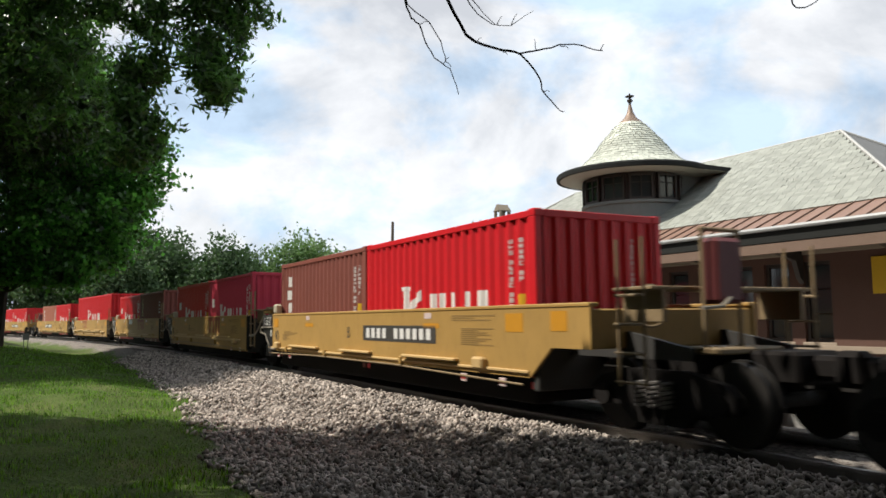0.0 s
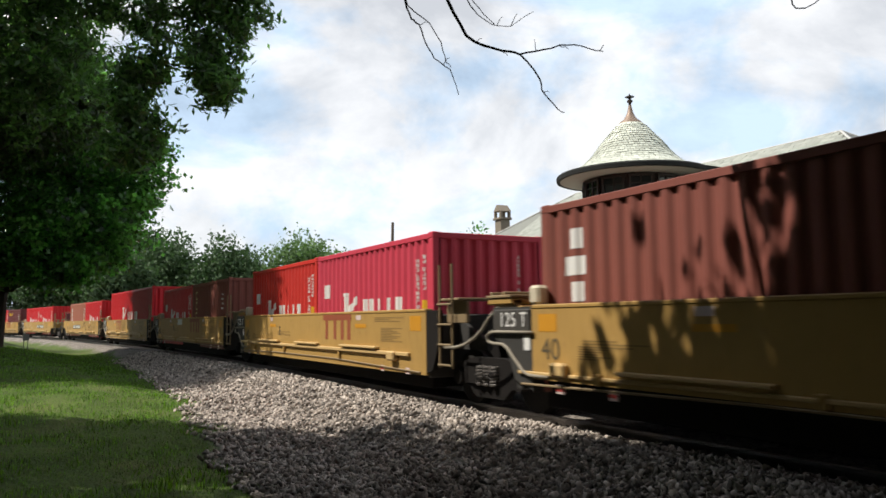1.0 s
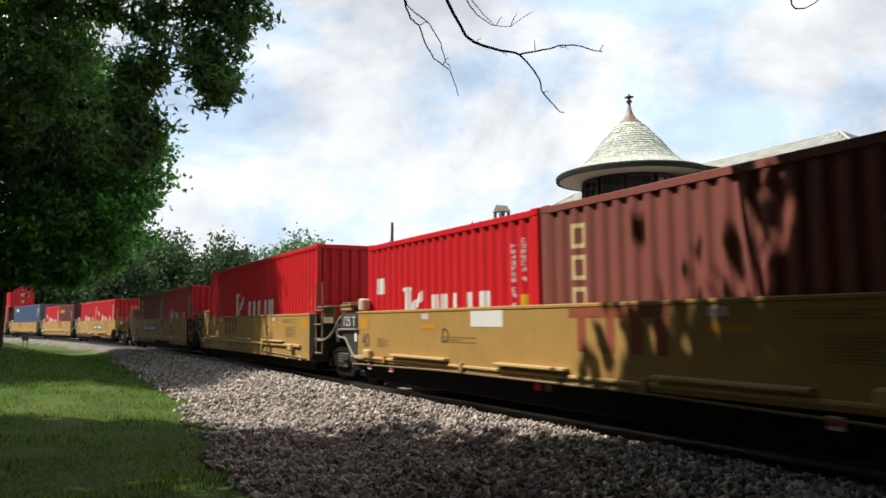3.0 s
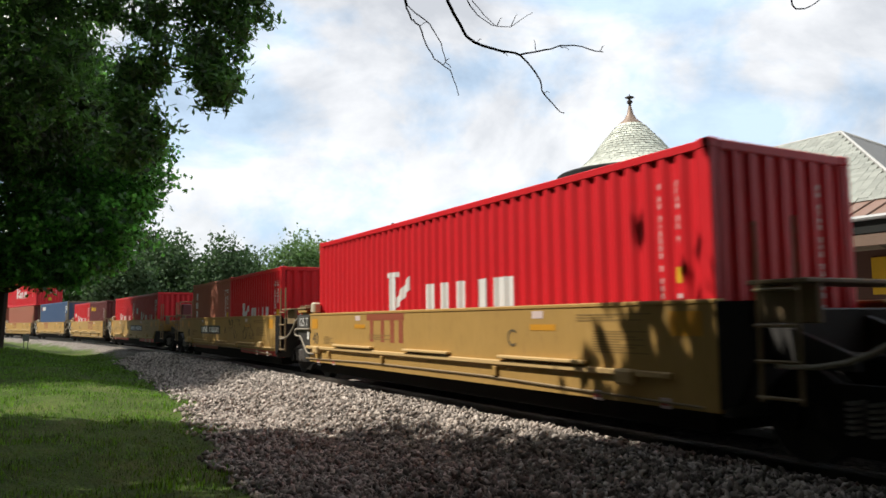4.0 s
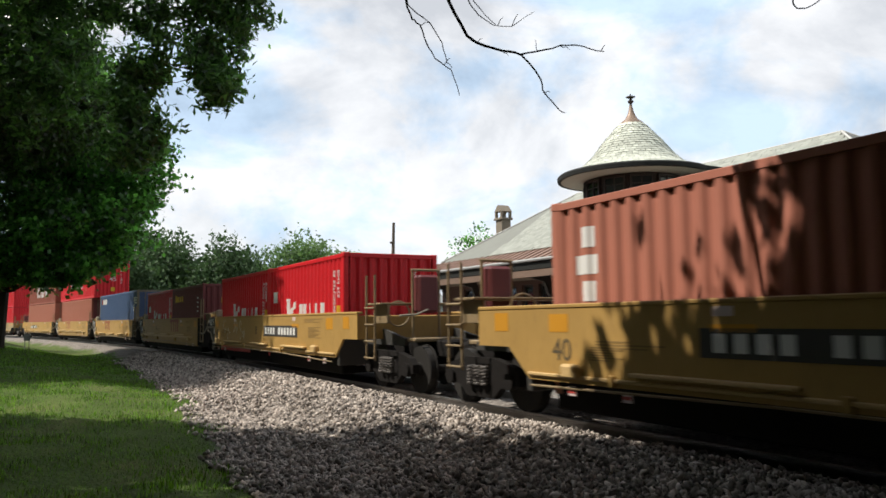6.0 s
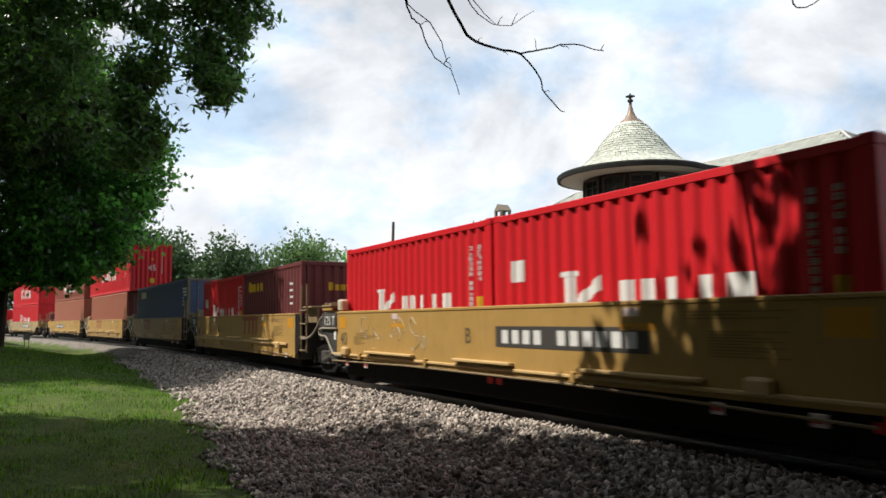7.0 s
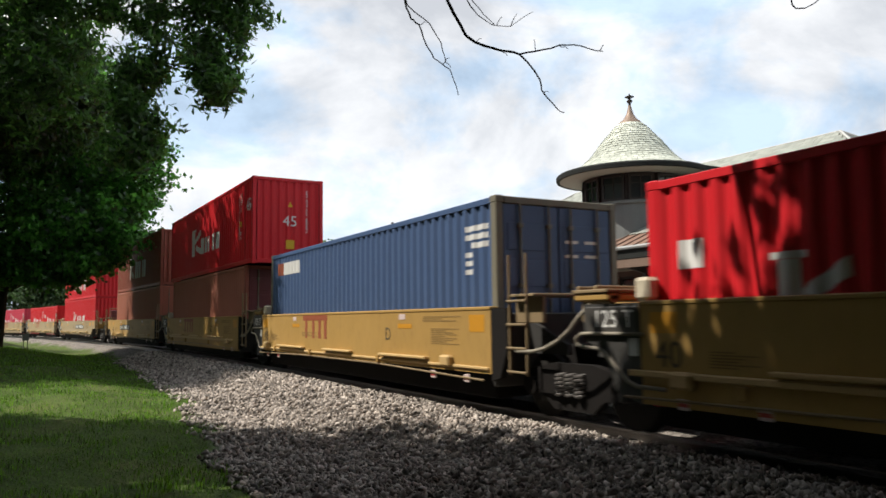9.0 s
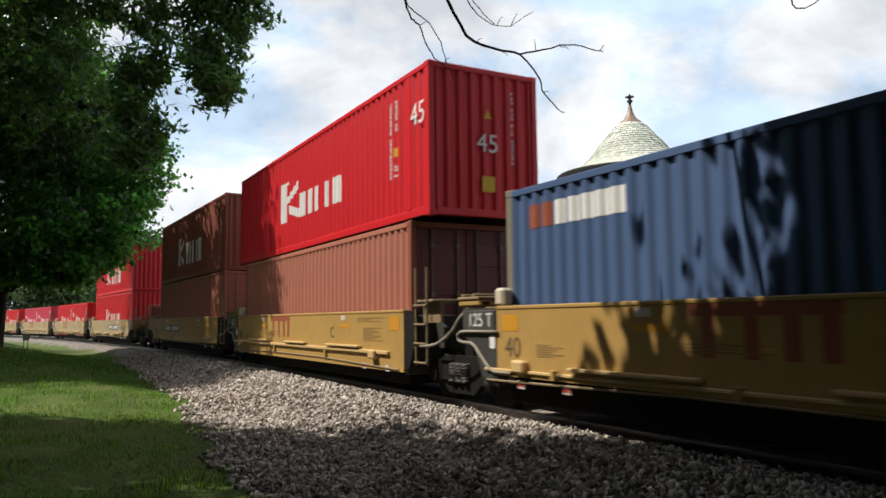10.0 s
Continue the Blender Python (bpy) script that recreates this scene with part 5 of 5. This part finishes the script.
def window(parent, x, y, z, w, h, panes=(2, 3)):
    """A window in a wall that looks to -X: frame, sill and panes set in a recess."""
    wn = part("window", Geo().frame_ring(x - 0.02, x + 0.06, y - w / 2, y + w / 2, z, z + h, 0.09), FRAME, parent)
    part("sill", Geo().box(x - 0.14, x + 0.02, y - w / 2 - 0.08, y + w / 2 + 0.08, z - 0.14, z - 0.003, 0.015), TRIM, wn)
    part("lintel", Geo().box(x - 0.06, x + 0.02, y - w / 2 - 0.1, y + w / 2 + 0.1, z + h + 0.003, z + h + 0.25, 0.015), TRIM, wn)
    for i in range(panes[0]):
        for j in range(panes[1]):
            a = y - w / 2 + 0.09 + (w - 0.18) * i / panes[0]
            b = z + 0.1 + (h - 0.2) * j / panes[1]
            part("pane", Geo().box(x + 0.03, x + 0.045, a + 0.015, a + (w - 0.18) / panes[0] - 0.015, b + 0.015, b + (h - 0.2) / panes[1] - 0.015), GLASS, wn)
    return wn


def make_station():
    st = thing("station_house", "old brick railway station with slate hip roof and round turret", "station")
    (xe, ze), (xs, zs), (xr, zr), y0, y1 = ST["eave"], ST["skirt"], ST["ridge"], ST["y0"], ST["y1"]
    dx, dr = xs - xe, xr - xe
    xb = 2 * xr - xe
    xbs = 2 * xr - xs
    # walls: the one along the platform has real openings, cut as piers, sills and heads
    xw = xe + 1.45
    wn_z, wn_h = 0.70, 2.1
    openings = [(y0 + 4.0 + 1.18 * k, 0.80) for k in range(16)]
    wall = Geo()
    last = y0 + 1.4
    for yc, w in openings:
        wall.box(xw, xw + 0.4, last, yc - w / 2, -0.4, zs - 0.2)
        wall.box(xw, xw + 0.4, yc - w / 2, yc + w / 2, -0.4, wn_z)
        wall.box(xw, xw + 0.4, yc - w / 2, yc + w / 2, wn_z + wn_h, zs - 0.2)
        last = yc + w / 2
    wall.box(xw, xw + 0.4, last, y1 - 1.4, -0.4, zs - 0.2)
    part("wall", wall, BRICK, st, "dark red brick wall")
    part("wall", Geo().box(xw + 0.4, xb - 1.4, y0 + 1.4, y0 + 1.8, -0.4, zs - 0.2), BRICK, st)
    part("wall", Geo().box(xw + 0.4, xb - 1.4, y1 - 1.8, y1 - 1.4, -0.4, zs - 0.2), BRICK, st)
    part("wall", Geo().box(xb - 1.8, xb - 1.4, y0 + 1.8, y1 - 1.8, -0.4, zs - 0.2), BRICK, st)
    for yc, w in openings:
        window(st, xw + 0.12, yc, wn_z, w, wn_h, panes=(1, 3))
    part("notice_board", Geo().box(xw - 0.05, xw - 0.004, y0 + 2.1, y0 + 2.5, 1.9, 2.8, 0.01), GOLD, st, "yellow notice board")
    part("stone_course", Geo().box(xw - 0.05, xw - 0.003, y0 + 1.4, y1 - 1.4, 0.45, 0.62, 0.01), TRIM, st)
    part("stone_course", Geo().box(xw - 0.05, xw - 0.003, y0 + 1.4, y1 - 1.4, 2.98, 3.14, 0.01), TRIM, st)
    # eaves: soffit, fascia and gutter
    part("soffit", Geo().box(xe + 0.05, xw, y0 + 0.05, y1 - 0.05, ze - 0.30, ze - 0.24), FRAME, st, "dark boarded soffit")
    part("fascia", Geo().box(xe, xe + 0.05, y0, y1, ze - 0.34, ze - 0.02, 0.01), FASCIA, st, "dark fascia board")
    part("fascia", Geo().box(xe + 0.05, xb, y0, y0 + 0.05, ze - 0.34, ze - 0.02, 0.01), FASCIA, st)
    part("fascia", Geo().box(xe + 0.02, xe + 0.06, y0 + 0.1, y1 - 0.1, ze - 0.62, ze - 0.35, 0.01), EAVE, st, "brown painted eave board")
    part("gutter", Geo().tube([(xe - 0.05, y0, ze + 0.01), (xe - 0.05, y1, ze + 0.01)], 0.06, 8), SIGNMAT, st, "pale metal gutter")
    for k in range(9):
        yy = y0 + 1.6 + 2.75 * k
        part("bracket", Geo().prism([(xe + 0.15, ze - 0.34), (xw, ze - 0.34), (xw, ze - 1.35), (xw - 0.14, ze - 1.2), (xw - 0.3, ze - 0.75), (xe + 0.15, ze - 0.5)], 1, yy, yy + 0.14), FRAME, st)
    # roof
    roof = part("roof", Geo(), SLATE_BED, st)
    ya, yb = y0 + dx, y1 - dx
    yr0, yr1 = 14.4, 27.6
    roof_slope("slope", [(xs, ya, zs), (xr, yr0, zr), (xr, yr1, zr), (xs, yb, zs)], SLATE_BED, roof)
    # hip end away from the sun: its shade is put into a darker slate
    roof_slope("slope", [(xs, ya, zs), (xbs, ya, zs), (xr, yr0, zr)], SLATE_SHADED, roof)
    roof_slope("slope", [(xbs, ya, zs), (xbs, yb, zs), (xr, yr1, zr), (xr, yr0, zr)], SLATE_BED, roof)
    roof_slope("slope", [(xs, yb, zs), (xr, yr1, zr), (xbs, yb, zs)], SLATE_BED, roof)
    roof_slope("copper_skirt", [(xe, y0, ze), (xs, ya, zs), (xs, yb, zs), (xe, y1, ze)], COPPER, roof, label="weathered copper standing-seam skirt")
    roof_slope("copper_skirt", [(xe, y0, ze), (xb, y0, ze), (xbs, ya, zs), (xs, ya, zs)], COPPER, roof)
    for k in range(50):
        a = y0 + 0.3 + 0.5 * k
        if a > y1 - 0.2:
            break
        b = max(a, ya) if a < ya else min(a, yb)
        top = 1.0 if ya <= a <= yb else max(0.1, 1 - abs(a - b) / dx)
        part("seam", Geo().tube([(xe, a, ze + 0.02), (xe + dx * top, a, ze + 0.02 + (zs - ze) * top)], 0.022, 5), COPPER_DARK, roof)
    ridge = [((xr, yr0, zr), (xr, yr1, zr)), ((xr, yr0, zr), (xs, ya, zs)), ((xr, yr0, zr), (xbs, ya, zs)), ((xr, yr1, zr), (xs, yb, zs))]
    for a, b in ridge:
        part("ridge_cap", Geo().tube([Vector(a) + Vector((0, 0, 0.02)), Vector(b) + Vector((0, 0, 0.02))], 0.05, 6), RIDGE, roof, "pale lead ridge roll")
    # slates on the slope above the platform
    slope = Vector((xr - xs, 0, zr - zs))
    run = slope.length
    up = slope.normalized()
    nrm = Vector((-up.z, 0, up.x))
    rng = random.Random(4)
    expo, wide = 0.165, 0.25
    rest, meshes = Geo(), []
    for k in range(4):
        g = Geo().box(-0.012, 0.012, 0.004, wide - 0.006, -0.015, expo + 0.05)
        meshes.append(g.mesh("slate", SLATE))
    turn = Matrix((( nrm.x, 0, up.x, 0), (0, 1, 0, 0), (nrm.z, 0, up.z, 0), (0, 0, 0, 1)))
    count = 0
    for i in range(int(run / expo)):
        d = i * expo
        lo = ya + (yr0 - ya) * (d + expo) / run
        hi = yb + (yr1 - yb) * (d + expo) / run
        y = lo + (wide / 2 if i % 2 else 0) * 0.8
        while y < hi - wide:
            w = Vector((xs, y, zs)) + up * d + nrm * (0.022 + rng.uniform(-0.003, 0.006))
            m = Matrix.Translation(w) @ turn @ pose(0, 0, 0, rng.uniform(-0.6, 0.6), rng.uniform(0, 2.5), 0)
            if count < 300 and y < 16.5 and y > lo:
                part("slate", meshes[count % 4], None, roof).matrix_basis = m
                count += 1
            elif y < 28:
                g = Geo().box(-0.012, 0.012, 0.004, wide - 0.006, -0.015, expo + 0.05)
                rest.add([m @ Vector(q) for q in g.v], g.f)
            y += wide
    tagged(part("slate", rest, SLATE_REST, roof), "weathered grey slates", kind="stuff")
    # turret with its conical roof
    tx, ty, n = 19.22, 20.36, 40
    tw = part("turret", Geo().turn([(1.78, 3.2), (1.78, 5.28), (1.86, 5.30), (1.86, 5.40)], n, tx, ty), SLATE_WALL, st, "slate-clad round turret")
    for k in range(8):
        a = radians(112 + k * 31)
        c, s_ = math.cos(a), math.sin(a)
        m = Matrix(((c, -s_, 0, tx), (s_, c, 0, ty), (0, 0, 1, 0), (0, 0, 0, 1)))
        fr = part("turret_window", Geo().frame_ring(1.70, 1.80, -0.41, 0.41, 5.42, 6.30, 0.07), FRAME, tw)
        part("glazing_bar", Geo().box(1.735, 1.77, -0.02, 0.02, 5.48, 6.24), FRAME, fr)
        part("glazing_bar", Geo().box(1.74, 1.765, -0.34, 0.34, 5.98, 6.01), FRAME, fr)
        fr.matrix_basis = m
        part("pane", Geo().box(1.705, 1.73, -0.36, 0.36, 5.48, 6.24), GLASS, fr)
    part("turret_band", Geo().turn([(1.86, 5.40), (1.70, 5.415), (1.70, 6.38)], n, tx, ty), WINDOW_BAND, tw, "dark brown panelled band")
    cone = [(2.40, 6.46), (2.70, 6.42), (2.70, 6.52), (2.38, 6.60), (1.80, 6.90), (1.40, 7.30), (1.03, 7.80), (0.72, 8.15), (0.44, 8.46)]
    part("turret_roof", Geo().turn(cone, n, tx, ty), VERDIGRIS_BED, tw, "patinated slate conical roof")
    part("turret_soffit", Geo().turn([(1.70, 6.36), (2.2, 6.34), (2.66, 6.41)], n, tx, ty), SOFFIT, tw)
    part("turret_gutter", Geo().turn([(2.62, 6.385), (2.745, 6.39), (2.755, 6.52), (2.70, 6.58), (2.55, 6.60)], n, tx, ty), FASCIA, tw)
    for i in range(18):
        k0, k1 = i / 18, (i + 1) / 18

        def at(k):
            zz = 6.64 + (8.44 - 6.64) * k
            for (ra, za), (rb, zb_) in zip(cone[3:], cone[4:]):
                if za <= zz <= zb_:
                    return ra + (rb - ra) * (zz - za) / (zb_ - za), zz
            return cone[-1]
        (ra, za), (rb, zb_) = at(k0), at(k1)
        m = max(10, int(2 * math.pi * ra / 0.19))
        band = Geo()
        for j in range(m):
            a0, a1 = 2 * math.pi * (j + 0.5 * (i % 2) + 0.04) / m, 2 * math.pi * (j + 0.5 * (i % 2) + 0.96) / m
            lift = 0.05 + rng.uniform(-0.008, 0.02)
            band.add([(tx + (ra + lift) * math.cos(a0), ty + (ra + lift) * math.sin(a0), za), (tx + (ra + lift) * math.cos(a1), ty + (ra + lift) * math.sin(a1), za),
                      (tx + (rb + 0.012) * math.cos(a1), ty + (rb + 0.012) * math.sin(a1), zb_ + 0.02), (tx + (rb + 0.012) * math.cos(a0), ty + (rb + 0.012) * math.sin(a0), zb_ + 0.02),
                      (tx + (ra + 0.005) * math.cos(a0), ty + (ra + 0.005) * math.sin(a0), za), (tx + (ra + 0.005) * math.cos(a1), ty + (ra + 0.005) * math.sin(a1), za)],
                     [(0, 1, 2, 3), (4, 5, 1, 0)])
        tagged(part("slate_course", band, VERDIGRIS_REST, tw), kind="stuff")
    part("turret_cap", Geo().turn([(0.48, 8.42), (0.45, 8.49), (0.24, 8.66), (0.12, 8.88), (0.07, 9.08), (0.045, 9.20)], 16, tx, ty), COPPER_CAP, tw, "copper cap", smooth=True)
    fin = Geo().turn([(0.05, 9.16), (0.05, 9.26), (0.10, 9.30), (0.11, 9.35), (0.05, 9.40), (0.04, 9.46), (0.02, 9.62), (0.0, 9.62)], 12, tx, ty)
    fin.box(tx - 0.13, tx + 0.13, ty - 0.13, ty + 0.13, 9.47, 9.53, 0.02)
    part("finial", fin, FRAME, tw, "dark metal finial")
    # link between the turret and the main roof
    lk = part("dormer", Geo().box(tx, 22.0, 18.80, 22.2, 4.6, 6.38), SLATE_WALL, st, "grey slate-clad dormer behind the turret")
    part("dormer_eave", Geo().box(tx, 21.35, 17.80, 23.2, 6.38, 6.42), SOFFIT, lk)
    part("dormer_gutter", Geo().box(tx, 21.40, 17.76, 17.80, 6.40, 6.55).box(tx, 21.4, 23.2, 23.24, 6.40, 6.55), FASCIA, lk)
    roof_slope("dormer_roof", [(tx, 17.80, 6.52), (tx, 20.5, 7.2), (22.4, 20.5, 7.2), (21.45, 17.80, 6.52)], SLATE_BED, lk)
    roof_slope("dormer_roof", [(tx, 23.2, 6.52), (21.45, 23.2, 6.52), (22.4, 20.5, 7.2), (tx, 20.5, 7.2)], SLATE_BED, lk)
    # chimney
    ch = part("chimney", Geo().box(20.6, 21.15, 31.2, 31.75, 3.6, 6.35, 0.02), CHIM, st, "stone chimney with gabled cap")
    part("chimney_cap", Geo().box(20.52, 21.23, 31.12, 31.83, 6.35, 6.46, 0.02), CHIM, ch)
    part("chimney_cap", Geo().prism([(31.15, 6.78), (31.8, 6.78), (31.475, 7.12)], 0, 20.55, 21.2), CHIM, ch)
    for a, b in ((20.57, 31.17), (21.06, 31.17), (20.57, 31.66), (21.06, 31.66)):
        part("chimney_leg", Geo().box(a, a + 0.12, b, b + 0.12, 6.46, 6.78), CHIM, ch)
    plat = part("platform", Geo().box(10.4, 18.5, -30, 60, -0.5, 0.02, 0.03), CONCRETE)
    tagged(plat, "worn grey concrete station platform", "platform", kind="structure")


SLATE_SHADED = mat("roof_slate_shaded_end", (0.17, 0.17, 0.165), 0.8, wear=0.35, dirt=(0.1, 0.1, 0.1), bump=0.4, bump_scale=14)
SLATE_REST = mat("roof_slate_courses", (0.30, 0.31, 0.27), 0.75, wear=0.35, dirt=(0.2, 0.19, 0.16), island=0.16)
SLATE_WALL = mat("grey_slate_cladding", (0.22, 0.23, 0.22), 0.8, wear=0.35, dirt=(0.12, 0.12, 0.11), bump=0.3, bump_scale=12)
VERDIGRIS_BED = mat("patinated_slate_bed", (0.26, 0.28, 0.235), 0.8, wear=0.3)
VERDIGRIS_REST = mat("patinated_slate_courses", (0.56, 0.58, 0.49), 0.75, wear=0.75, dirt=(0.16, 0.17, 0.12), grain=2.6, streak=0.8, island=0.2)
WINDOW_BAND = mat("dark_brown_panelling", (0.06, 0.045, 0.038), 0.6, wear=0.3)
COPPER_CAP = mat("brown_copper_cap", (0.26, 0.18, 0.13), 0.5, 0.2, wear=0.5, dirt=(0.38, 0.34, 0.28), grain=12)
COPPER_DARK = mat("copper_seam", (0.16, 0.09, 0.06), 0.6, 0.2, wear=0.3)
RIDGE = mat("pale_lead_ridge", (0.48, 0.47, 0.44), 0.6, wear=0.3)
EAVE = mat("brown_eave_paint", (0.19, 0.125, 0.09), 0.75, wear=0.4, dirt=(0.08, 0.055, 0.04))
CHIM = mat("chimney_stone", (0.24, 0.20, 0.15), 0.85, wear=0.4, dirt=(0.12, 0.1, 0.08), bump=0.4)
make_station()


def make_pole():
    p = thing("utility_pole", "leaning weathered wooden utility pole beyond the railway", "pole")
    p.matrix_basis = pose(25.3, 54.4, -0.1, 0, 1.5, 0)
    part("post", Geo().tube([(0, 0, -0.2), (0, 0, 5), (0, 0, 9.3)], [0.17, 0.15, 0.11], 10), WOOD, p)
    part("insulator_arm", Geo().box(-0.28, 0.06, -0.06, 0.06, 7.6, 7.75, 0.01), WOOD, p)


make_pole()


def make_sign():
    p = thing("trackside_sign", "small grey metal trackside sign on two posts", "sign")
    p.location = (0.05, 47.0, ground_z(0.05, 47.0))
    for x in (-0.1, 0.1):
        part("post", Geo().tube([(x, 0, -0.1), (x, 0, 0.6)], 0.02, 6), SIGNMAT, p)
    part("board", Geo().box(-0.16, 0.16, -0.02, 0.02, 0.5, 0.86, 0.01), SIGNMAT, p)


make_sign()


def make_shed():
    h = thing("low_shed", "long low grey shed beyond the railway", "shed")
    h.location = (34, 74, 0)
    part("wall", Geo().box(-6, 6, -3, 3, -0.3, 3.0), SIGNMAT, h)
    for s_ in (-1, 1):
        roof_slope("roof_slope", [(-6.4, s_ * 3.4, 2.9), (6.4, s_ * 3.4, 2.9), (6.4, 0, 4.3), (-6.4, 0, 4.3)], SLATE_WALL, h)
    part("door", Geo().box(-1.4, 1.4, -3.05, -3.0, 0, 2.4, 0.01), FRAME, h)


make_shed()


# ---------------------------------------------------------------- what moves
def motions():
    times = [0.5 * k for k in range(21)]
    for ob, s, z in MOVING:
        walk(ob, [(t, on_line(s - gone(t), z)) for t in times])
    for w in WHEELS:
        home = Matrix.Translation(w.location)
        walk(w, [(k / 30, home @ Matrix.Rotation(gone(k / 30) / 0.455, 4, "X")) for k in range(301)])


motions()
